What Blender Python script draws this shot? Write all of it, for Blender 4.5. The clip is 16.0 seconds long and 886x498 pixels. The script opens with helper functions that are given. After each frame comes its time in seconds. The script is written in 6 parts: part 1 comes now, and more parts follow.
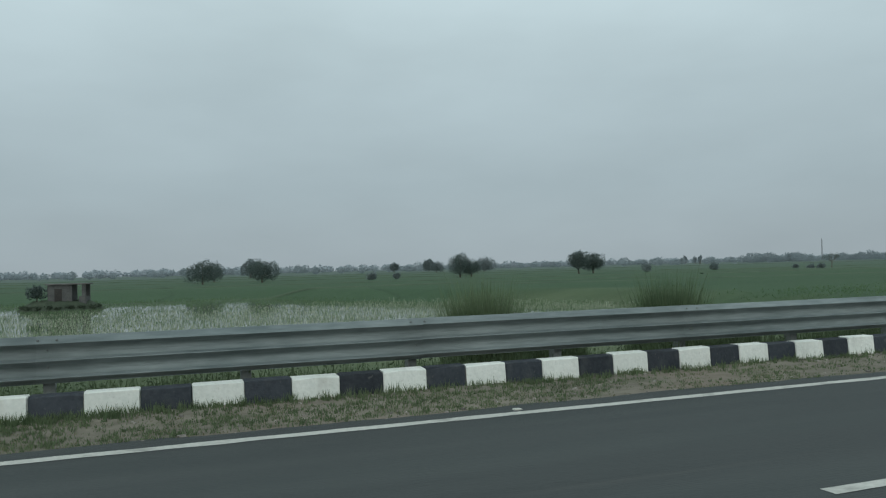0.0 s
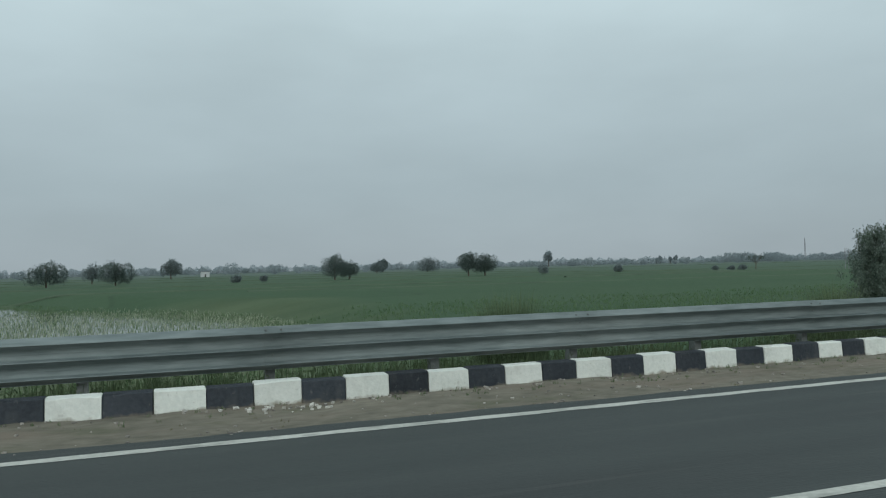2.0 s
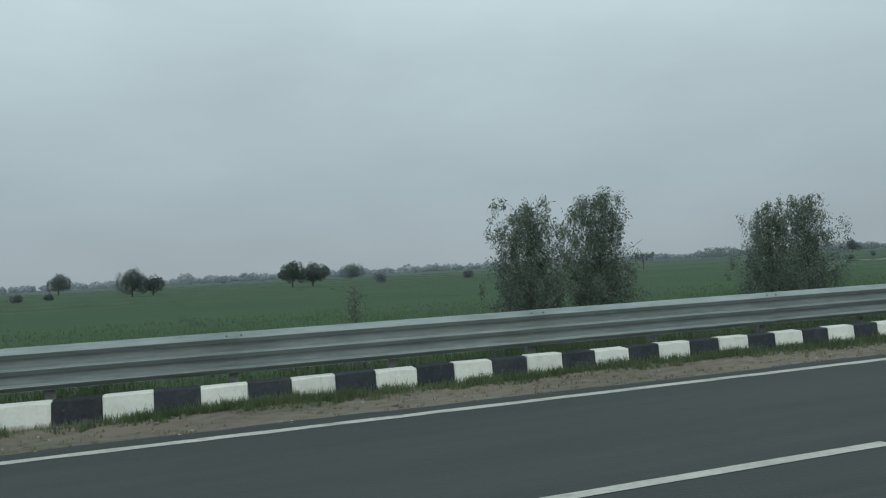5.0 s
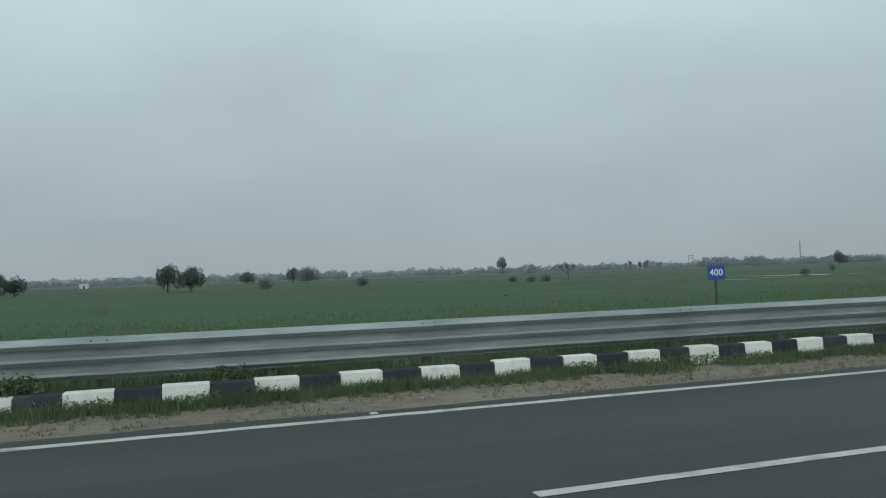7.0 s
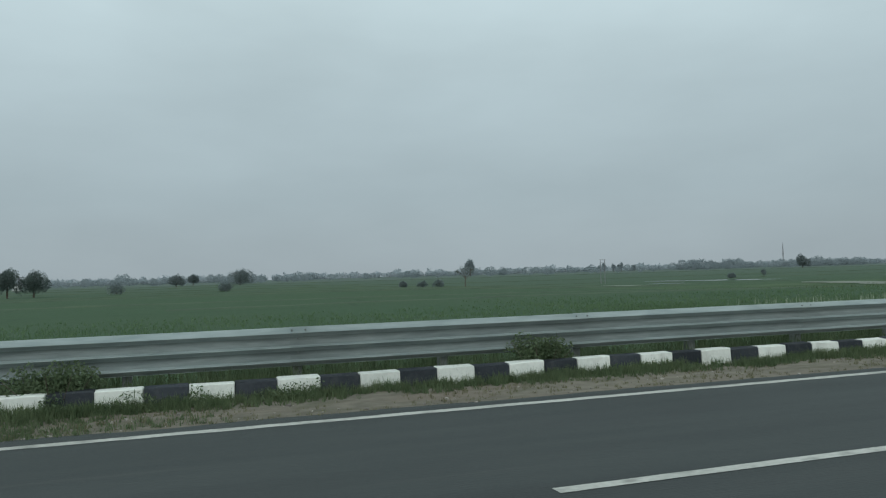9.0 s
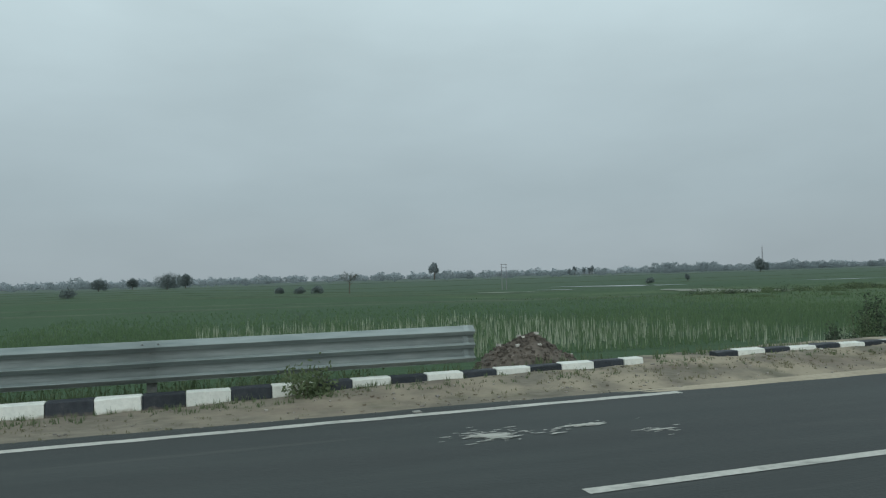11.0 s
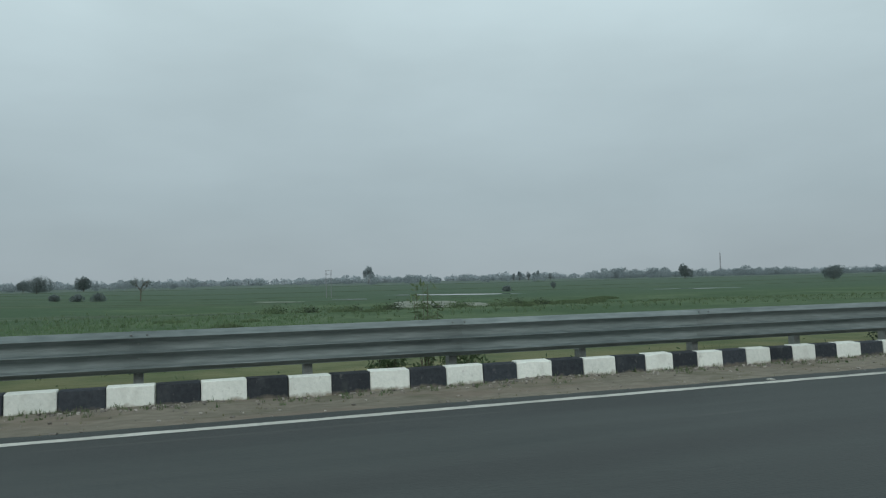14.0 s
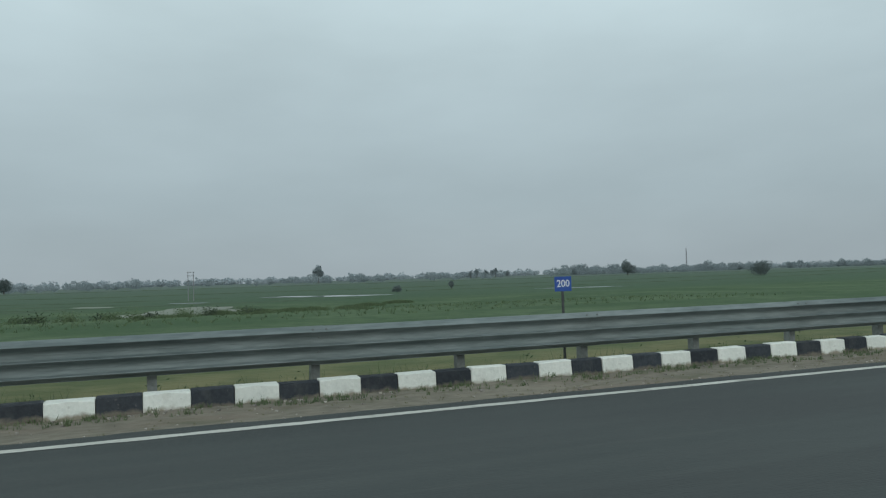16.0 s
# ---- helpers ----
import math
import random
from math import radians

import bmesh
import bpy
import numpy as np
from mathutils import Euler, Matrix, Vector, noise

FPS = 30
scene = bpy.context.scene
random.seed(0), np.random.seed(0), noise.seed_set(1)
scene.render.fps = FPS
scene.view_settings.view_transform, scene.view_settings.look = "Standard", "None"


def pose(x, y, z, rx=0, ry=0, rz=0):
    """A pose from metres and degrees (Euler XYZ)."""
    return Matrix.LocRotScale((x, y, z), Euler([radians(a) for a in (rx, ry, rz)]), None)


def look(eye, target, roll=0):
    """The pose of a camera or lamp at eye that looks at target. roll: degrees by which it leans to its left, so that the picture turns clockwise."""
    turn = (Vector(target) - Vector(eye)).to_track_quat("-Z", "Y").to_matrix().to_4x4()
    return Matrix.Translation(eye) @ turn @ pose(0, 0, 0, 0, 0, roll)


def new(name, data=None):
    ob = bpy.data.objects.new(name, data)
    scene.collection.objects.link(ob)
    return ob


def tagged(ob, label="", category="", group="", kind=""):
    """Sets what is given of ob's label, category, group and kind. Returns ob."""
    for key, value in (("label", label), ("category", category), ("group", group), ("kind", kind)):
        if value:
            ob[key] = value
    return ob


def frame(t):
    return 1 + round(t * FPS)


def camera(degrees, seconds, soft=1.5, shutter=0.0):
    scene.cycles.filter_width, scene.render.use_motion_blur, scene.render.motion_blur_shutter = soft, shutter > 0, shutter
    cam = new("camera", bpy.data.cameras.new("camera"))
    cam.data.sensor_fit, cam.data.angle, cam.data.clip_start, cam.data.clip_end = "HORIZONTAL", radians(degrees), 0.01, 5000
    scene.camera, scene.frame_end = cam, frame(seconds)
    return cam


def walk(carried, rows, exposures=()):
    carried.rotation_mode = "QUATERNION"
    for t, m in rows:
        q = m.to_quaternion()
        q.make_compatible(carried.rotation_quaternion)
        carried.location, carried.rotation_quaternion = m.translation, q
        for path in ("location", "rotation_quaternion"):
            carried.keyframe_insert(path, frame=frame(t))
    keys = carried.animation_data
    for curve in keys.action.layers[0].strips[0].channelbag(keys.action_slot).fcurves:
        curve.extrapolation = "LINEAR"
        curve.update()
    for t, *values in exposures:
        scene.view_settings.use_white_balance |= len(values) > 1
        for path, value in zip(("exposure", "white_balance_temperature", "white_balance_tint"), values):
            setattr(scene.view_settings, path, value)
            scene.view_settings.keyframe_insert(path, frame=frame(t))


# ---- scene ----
cam = camera(60.0, 16.0, soft=1.2)

# camera: driven along the carriageway at a steady 22.5 m/s, looking out over the verge
# seconds, x, y, z, then the three angles
ROWS = [
    (0.0, 0.00, 0.681, 1.421, 91.422, 1.390, -20.263),
    (0.5, 11.25, 0.692, 1.424, 91.551, 1.605, -20.222),
    (1.0, 22.50, 0.697, 1.438, 91.406, 1.561, -20.260),
    (1.5, 33.75, 0.683, 1.446, 91.363, 1.118, -20.555),
    (2.0, 45.00, 0.649, 1.448, 91.350, 1.337, -20.422),
    (2.5, 56.25, 0.564, 1.446, 91.416, 1.532, -20.499),
    (3.0, 67.50, 0.441, 1.444, 91.455, 1.984, -20.562),
    (3.5, 78.75, 0.315, 1.433, 91.465, 2.171, -20.716),
    (4.0, 90.00, 0.216, 1.416, 91.601, 2.122, -20.828),
    (4.5, 101.25, 0.080, 1.434, 91.409, 2.898, -21.043),
    (4.7, 105.75, 0.073, 1.436, 91.492, 3.106, -19.785),
    (5.2, 117.00, 0.031, 1.435, 91.524, 2.908, -19.595),
    (5.7, 128.25, -0.063, 1.435, 91.598, 2.462, -19.170),
    (6.2, 139.50, -0.161, 1.434, 91.675, 1.993, -18.723),
    (6.8, 153.00, -0.219, 1.434, 91.721, 1.718, -18.461),
    (7.0, 157.50, -0.220, 1.433, 91.803, 1.768, -18.389),
    (7.5, 168.75, -0.241, 1.436, 91.742, 1.708, -18.243),
    (8.0, 180.00, -0.259, 1.431, 91.849, 1.492, -18.364),
    (8.5, 191.25, -0.271, 1.430, 91.884, 1.644, -18.440),
    (9.0, 202.50, -0.253, 1.426, 91.909, 1.608, -18.481),
    (9.5, 213.75, -0.211, 1.418, 91.968, 1.525, -18.575),
    (10.0, 225.00, -0.163, 1.409, 92.034, 1.431, -18.681),
    (10.4, 234.00, -0.134, 1.403, 92.075, 1.373, -18.747),
    (10.8, 243.00, -0.122, 1.401, 92.091, 1.349, -18.774),
    (11.0, 247.50, -0.121, 1.401, 92.090, 1.618, -18.783),
    (11.5, 258.75, -0.123, 1.390, 92.075, 1.719, -18.967),
    (12.0, 270.00, -0.129, 1.375, 92.065, 1.933, -19.039),
    (12.5, 281.25, -0.123, 1.387, 92.011, 1.150, -19.191),
    (13.0, 292.50, -0.136, 1.356, 92.247, 1.115, -19.229),
    (13.5, 303.75, -0.145, 1.357, 92.200, 1.061, -19.503),
    (14.0, 315.00, -0.166, 1.348, 92.319, 1.229, -19.959),
    (14.5, 326.25, -0.171, 1.362, 92.217, 1.404, -20.219),
    (15.0, 337.50, -0.176, 1.352, 92.362, 1.571, -20.452),
    (15.5, 348.75, -0.172, 1.373, 92.242, 1.657, -20.691),
    (16.0, 360.00, -0.160, 1.392, 92.091, 1.737, -21.126),
]
walk(cam, [(r[0], pose(*r[1:])) for r in ROWS])

# ---- light: an overcast sky and a weak, very wide sun ----
world = bpy.data.worlds.new("overcast_sky")
scene.world = world
world.use_nodes = True
wn, wl = world.node_tree.nodes, world.node_tree.links
wn.clear()
w_out = wn.new("ShaderNodeOutputWorld")
w_bg = wn.new("ShaderNodeBackground")
w_sky = wn.new("ShaderNodeTexSky")
w_sky.sky_type = "NISHITA"
w_sky.sun_disc = False
w_sky.sun_elevation, w_sky.sun_rotation = radians(32), radians(200)
w_sky.dust_density = 4.0
w_dim = wn.new("ShaderNodeVectorMath")
w_dim.operation = "SCALE"
w_dim.inputs["Scale"].default_value = 0.05
w_co = wn.new("ShaderNodeTexCoord")
w_sep = wn.new("ShaderNodeSeparateXYZ")
w_ramp = wn.new("ShaderNodeValToRGB")
CLOUD = [(0.0, (0.355, 0.422, 0.455)), (0.10, (0.378, 0.468, 0.506)), (0.22, (0.455, 0.565, 0.605)),
         (0.36, (0.585, 0.725, 0.765)), (1.0, (0.60, 0.72, 0.76))]
for i, (at, col) in enumerate(CLOUD):
    el = w_ramp.color_ramp.elements[i] if i < 2 else w_ramp.color_ramp.elements.new(at)
    el.position, el.color = at, (*col, 1)
w_map = wn.new("ShaderNodeMapping")
w_map.inputs["Scale"].default_value = (1.6, 1.6, 4.5)
w_noise = wn.new("ShaderNodeTexNoise")
w_noise.inputs["Scale"].default_value = 2.2
w_noise.inputs["Detail"].default_value = 6
w_var = wn.new("ShaderNodeMapRange")
w_var.inputs["From Min"].default_value, w_var.inputs["From Max"].default_value = 0.3, 0.7
w_var.inputs["To Min"].default_value, w_var.inputs["To Max"].default_value = 0.94, 1.05
w_mul = wn.new("ShaderNodeVectorMath")
w_mul.operation = "SCALE"
w_mix = wn.new("ShaderNodeMix")
w_mix.data_type = "RGBA"
w_mix.inputs["Factor"].default_value = 0.94
wl.new(w_co.outputs["Generated"], w_sep.inputs[0])
wl.new(w_sep.outputs["Z"], w_ramp.inputs["Fac"])
wl.new(w_co.outputs["Generated"], w_map.inputs["Vector"])
wl.new(w_map.outputs[0], w_noise.inputs["Vector"])
wl.new(w_noise.outputs[0], w_var.inputs["Value"])
wl.new(w_ramp.outputs["Color"], w_mul.inputs[0])
w_dir, w_dot, w_spot, w_both = wn.new("ShaderNodeVectorMath"), wn.new("ShaderNodeVectorMath"), wn.new("ShaderNodeMapRange"), wn.new("ShaderNodeMath")
w_dir.operation, w_dot.operation, w_both.operation = "NORMALIZE", "DOT_PRODUCT", "MULTIPLY"
w_dot.inputs[1].default_value = (0.075, 0.945, 0.318)
w_spot.interpolation_type = "SMOOTHSTEP"
w_spot.inputs["From Min"].default_value, w_spot.inputs["From Max"].default_value = 0.984, 1.0
w_spot.inputs["To Min"].default_value, w_spot.inputs["To Max"].default_value = 1.0, 0.94
wl.new(w_co.outputs["Generated"], w_dir.inputs[0])
wl.new(w_dir.outputs[0], w_dot.inputs[0])
wl.new(w_dot.outputs["Value"], w_spot.inputs["Value"])
wl.new(w_var.outputs[0], w_both.inputs[0])
wl.new(w_spot.outputs[0], w_both.inputs[1])
wl.new(w_both.outputs[0], w_mul.inputs["Scale"])
wl.new(w_sky.outputs[0], w_dim.inputs[0])
wl.new(w_dim.outputs[0], w_mix.inputs["A"])
wl.new(w_mul.outputs[0], w_mix.inputs["B"])
wl.new(w_mix.outputs["Result"], w_bg.inputs["Color"])
w_bg.inputs["Strength"].default_value = 1.0
wl.new(w_bg.outputs[0], w_out.inputs[0])

sun_data = bpy.data.lights.new("sun", "SUN")
sun_data.energy, sun_data.angle, sun_data.color = 0.7, radians(50), (0.98, 1.0, 0.99)
sun = new("sun", sun_data)
sun.matrix_world = look((151, -80, 53), (180, 0, 0))

# ---- materials ----


def mat(name, c1, c2, rough=0.8, metal=0.0, s1=0.6, s2=14.0, bump=0.25, bscale=30.0, stretch=(1, 1, 1), vary=0.0, island=0.0,
        spec=0.3, soil=None, thin=0.0):
    """Two colours mixed by coarse and fine noise in world metres, with fine relief. vary: spread of brightness from object to
    object; island: from piece to piece. soil: (colour, height, depth) of dirt that has splashed up from the ground.
    thin: share of light that passes through, for leaves and blades."""
    m = bpy.data.materials.new(name)
    m.use_nodes = True
    nd, ln = m.node_tree.nodes, m.node_tree.links
    b = nd["Principled BSDF"]
    b.inputs["Roughness"].default_value, b.inputs["Metallic"].default_value = rough, metal
    b.inputs["Specular IOR Level"].default_value = spec
    geo, mp = nd.new("ShaderNodeNewGeometry"), nd.new("ShaderNodeMapping")
    mp.inputs["Scale"].default_value = stretch
    ln.new(geo.outputs["Position"], mp.inputs["Vector"])
    n1, n2 = nd.new("ShaderNodeTexNoise"), nd.new("ShaderNodeTexNoise")
    for n, s in ((n1, s1), (n2, s2)):
        n.inputs["Scale"].default_value = s
        n.inputs["Detail"].default_value = 5
        ln.new(mp.outputs[0], n.inputs["Vector"])
    add = nd.new("ShaderNodeMath")
    add.operation = "ADD"
    ln.new(n1.outputs[0], add.inputs[0])
    ln.new(n2.outputs[0], add.inputs[1])
    rng = nd.new("ShaderNodeMapRange")
    rng.inputs["From Min"].default_value, rng.inputs["From Max"].default_value = 0.72, 1.28
    ln.new(add.outputs[0], rng.inputs["Value"])
    mx = nd.new("ShaderNodeMix")
    mx.data_type = "RGBA"
    mx.inputs["A"].default_value, mx.inputs["B"].default_value = (*c1, 1), (*c2, 1)
    ln.new(rng.outputs[0], mx.inputs["Factor"])
    col = mx.outputs["Result"]
    if vary or island:
        hsv = nd.new("ShaderNodeHueSaturation")
        src = nd.new("ShaderNodeObjectInfo").outputs["Random"] if vary else geo.outputs["Random Per Island"]
        r2 = nd.new("ShaderNodeMapRange")
        r2.inputs["To Min"].default_value, r2.inputs["To Max"].default_value = 1 - (vary or island), 1 + (vary or island)
        ln.new(src, r2.inputs["Value"])
        ln.new(r2.outputs[0], hsv.inputs["Value"])
        ln.new(col, hsv.inputs["Color"])
        col = hsv.outputs[0]
    if soil:
        sc, top, deep = soil
        sp = nd.new("ShaderNodeSeparateXYZ")
        ln.new(geo.outputs["Position"], sp.inputs[0])
        n3 = nd.new("ShaderNodeTexNoise")
        n3.inputs["Scale"].default_value = 9
        n3.inputs["Detail"].default_value = 6
        ln.new(geo.outputs["Position"], n3.inputs["Vector"])
        off = nd.new("ShaderNodeMath")
        off.operation = "MULTIPLY_ADD"
        off.inputs[1].default_value, off.inputs[2].default_value = deep * 3.0, -deep * 1.5
        ln.new(n3.outputs[0], off.inputs[0])
        zz = nd.new("ShaderNodeMath")
        zz.operation = "ADD"
        ln.new(sp.outputs["Z"], zz.inputs[0])
        ln.new(off.outputs[0], zz.inputs[1])
        r3 = nd.new("ShaderNodeMapRange")
        r3.inputs["From Min"].default_value, r3.inputs["From Max"].default_value = top + deep, top
        ln.new(zz.outputs[0], r3.inputs["Value"])
        m3 = nd.new("ShaderNodeMix")
        m3.data_type = "RGBA"
        m3.inputs["B"].default_value = (*sc, 1)
        ln.new(r3.outputs[0], m3.inputs["Factor"])
        ln.new(col, m3.inputs["A"])
        col = m3.outputs["Result"]
    ln.new(col, b.inputs["Base Color"])
    if bump:
        nb, bp = nd.new("ShaderNodeTexNoise"), nd.new("ShaderNodeBump")
        nb.inputs["Scale"].default_value = bscale
        nb.inputs["Detail"].default_value = 4
        bp.inputs["Strength"].default_value, bp.inputs["Distance"].default_value = bump, 0.02
        ln.new(mp.outputs[0], nb.inputs["Vector"])
        ln.new(nb.outputs[0], bp.inputs["Height"])
        ln.new(bp.outputs[0], b.inputs["Normal"])
    if thin:
        tr, both = nd.new("ShaderNodeBsdfTranslucent"), nd.new("ShaderNodeMixShader")
        both.inputs["Fac"].default_value = thin
        ln.new(col, tr.inputs["Color"])
        ln.new(b.outputs[0], both.inputs[1])
        ln.new(tr.outputs[0], both.inputs[2])
        ln.new(both.outputs[0], nd["Material Output"].inputs["Surface"])
    return m


ASPHALT = mat("asphalt", (0.038, 0.046, 0.044), (0.056, 0.065, 0.062), 0.75, s1=0.30, s2=2.4, bump=0.35, bscale=60, stretch=(0.10, 1, 1), spec=0.4)
PAINT_LINE = mat("line_paint", (0.43, 0.43, 0.385), (0.61, 0.605, 0.55), 0.7, s1=1.2, s2=18, bump=0.2)
SAND = mat("verge_soil", (0.134, 0.124, 0.096), (0.240, 0.216, 0.170), 0.95, s1=0.7, s2=9, bump=0.5, bscale=22, stretch=(0.5, 1, 1))
PALE_SAND = mat("pale_sand", (0.36, 0.312, 0.228), (0.50, 0.438, 0.33), 0.95, s1=0.9, s2=14, bump=0.4, bscale=30)


def wear(m, scale, stretch, lo, hi, most, colour, x_lo=None, x_hi=None, rough=None):
    """Another colour laid over part of a material where a noise in world metres passes lo, at most as strong as most;
    with x_lo and x_hi along that stretch of the road alone."""
    nd, ln = m.node_tree.nodes, m.node_tree.links
    b = nd["Principled BSDF"]
    was = b.inputs["Base Color"].links[0].from_socket
    geo, sp = nd.new("ShaderNodeNewGeometry"), nd.new("ShaderNodeSeparateXYZ")
    ln.new(geo.outputs["Position"], sp.inputs[0])
    mp, n, r, x = nd.new("ShaderNodeMapping"), nd.new("ShaderNodeTexNoise"), nd.new("ShaderNodeMapRange"), nd.new("ShaderNodeMix")
    mp.inputs["Scale"].default_value = stretch
    mp.inputs["Location"].default_value = (7.3 * most, 3.1 * scale, 11.0 * lo)
    n.inputs["Scale"].default_value, n.inputs["Detail"].default_value = scale, 6
    r.inputs["From Min"].default_value, r.inputs["From Max"].default_value, r.inputs["To Max"].default_value = lo, hi, most
    x.data_type = "RGBA"
    x.inputs["B"].default_value = (*colour, 1)
    ln.new(geo.outputs["Position"], mp.inputs["Vector"])
    ln.new(mp.outputs[0], n.inputs["Vector"])
    ln.new(n.outputs[0], r.inputs["Value"])
    fac = r.outputs[0]
    if x_lo is not None:
        for lo_, hi_ in ((x_lo, x_lo + 6), (x_hi, x_hi - 6)):
            q, mu = nd.new("ShaderNodeMapRange"), nd.new("ShaderNodeMath")
            q.inputs["From Min"].default_value, q.inputs["From Max"].default_value = lo_, hi_
            mu.operation = "MULTIPLY"
            ln.new(sp.outputs["X"], q.inputs["Value"])
            ln.new(fac, mu.inputs[0])
            ln.new(q.outputs[0], mu.inputs[1])
            fac = mu.outputs[0]
    ln.new(fac, x.inputs["Factor"])
    ln.new(was, x.inputs["A"])
    ln.new(x.outputs["Result"], b.inputs["Base Color"])


# wheel-polished bands, older patches, pale chippings and, beside the gap in the rail, dusty scuffs
wear(ASPHALT, 1.1, (0.02, 1, 1), 0.45, 0.70, 0.55, (0.036, 0.040, 0.039))
wear(ASPHALT, 0.9, (0.16, 0.6, 1), 0.52, 0.66, 0.45, (0.033, 0.036, 0.036))
wear(ASPHALT, 120.0, (0.35, 1, 1), 0.58, 0.72, 0.35, (0.095, 0.098, 0.093))
wear(ASPHALT, 1.3, (0.45, 2.2, 1), 0.58, 0.70, 0.75, (0.100, 0.100, 0.094), 252, 290)
wear(ASPHALT, 2.0, (0.08, 2.5, 1), 0.63, 0.72, 0.40, (0.085, 0.087, 0.082))
wear(PAINT_LINE, 7.0, (0.5, 1, 1), 0.55, 0.68, 0.55, (0.20, 0.20, 0.18))
wear(SAND, 1.1, (0.4, 1.6, 1), 0.50, 0.66, 0.60, (0.205, 0.165, 0.130))
wear(SAND, 2.3, (0.5, 1.4, 1), 0.55, 0.68, 0.55, (0.105, 0.108, 0.068))


def sandier_at_the_gap(m):
    """Loose pale sand has spread over the soil where the rail is interrupted."""
    nd, ln = m.node_tree.nodes, m.node_tree.links
    b = nd["Principled BSDF"]
    was = b.inputs["Base Color"].links[0].from_socket
    geo, sp, n = nd.new("ShaderNodeNewGeometry"), nd.new("ShaderNodeSeparateXYZ"), nd.new("ShaderNodeTexNoise")
    n.inputs["Scale"].default_value, n.inputs["Detail"].default_value = 1.6, 9
    ln.new(geo.outputs["Position"], sp.inputs[0])
    ln.new(geo.outputs["Position"], n.inputs["Vector"])
    prod = None
    for sock, lo, hi in ((sp.outputs["X"], 244, 253), (sp.outputs["X"], 279, 268), (n.outputs[0], 0.40, 0.62)):
        r = nd.new("ShaderNodeMapRange")
        r.inputs["From Min"].default_value, r.inputs["From Max"].default_value = lo, hi
        ln.new(sock, r.inputs["Value"])
        if prod is None:
            prod = r.outputs[0]
        else:
            mu = nd.new("ShaderNodeMath")
            mu.operation = "MULTIPLY"
            ln.new(prod, mu.inputs[0])
            ln.new(r.outputs[0], mu.inputs[1])
            prod = mu.outputs[0]
    mx = nd.new("ShaderNodeMix")
    mx.data_type = "RGBA"
    mx.inputs["B"].default_value = (0.35, 0.305, 0.225, 1)
    ln.new(prod, mx.inputs["Factor"])
    ln.new(was, mx.inputs["A"])
    ln.new(mx.outputs["Result"], b.inputs["Base Color"])


sandier_at_the_gap(SAND)
GRAVEL = mat("gravel", (0.18, 0.165, 0.145), (0.40, 0.37, 0.33), 0.9, s1=3, s2=30, island=0.45)
KERB_WHITE = mat("white_kerb_paint", (0.69, 0.71, 0.65), (0.82, 0.83, 0.765), 0.75, s1=2.2, s2=24, bump=0.3, vary=0.07, soil=((0.30, 0.27, 0.21), 0.02, 0.05))
KERB_BLACK = mat("black_kerb_paint", (0.024, 0.030, 0.037), (0.046, 0.053, 0.062), 0.6, s1=2.2, s2=24, bump=0.3, vary=0.25, soil=((0.17, 0.15, 0.12), 0.02, 0.05))
wear(KERB_WHITE, 4.5, (1, 1, 0.6), 0.56, 0.74, 0.34, (0.42, 0.40, 0.345))
wear(KERB_WHITE, 16.0, (1, 1, 1), 0.64, 0.72, 0.30, (0.33, 0.31, 0.27))
wear(KERB_BLACK, 5.0, (1, 1, 0.6), 0.55, 0.72, 0.45, (0.090, 0.094, 0.092))
wear(KERB_BLACK, 18.0, (1, 1, 0.8), 0.66, 0.73, 0.35, (0.20, 0.195, 0.18))
KERB_BEIGE = mat("bare_kerb_concrete", (0.36, 0.32, 0.26), (0.50, 0.45, 0.37), 0.9, s1=2, s2=20, bump=0.4)
ZINC = mat("galvanised_steel", (0.250, 0.300, 0.292), (0.395, 0.448, 0.436), 0.56, 0.32, s1=0.8, s2=7, bump=0.03, bscale=12, stretch=(0.35, 1, 2.5), vary=0.10)
ZINC_DUSTY = mat("dusty_galvanised_steel", (0.138, 0.170, 0.168), (0.262, 0.300, 0.294), 0.55, 0.35, s1=0.9, s2=9, bump=0.06, bscale=16, stretch=(0.35, 1, 2.5), vary=0.08)
ZINC_MUDDY = mat("mud_stained_steel", (0.30, 0.29, 0.26), (0.40, 0.43, 0.415), 0.55, 0.35, s1=1.4, s2=7, bump=0.1, bscale=12, stretch=(0.5, 1, 1.4))
ZINC_TROUGH = mat("rail_trough_steel", (0.145, 0.175, 0.170), (0.250, 0.285, 0.275), 0.65, 0.2, s1=0.9, s2=8, bump=0.06, bscale=16, stretch=(0.35, 1, 2.5), vary=0.08)


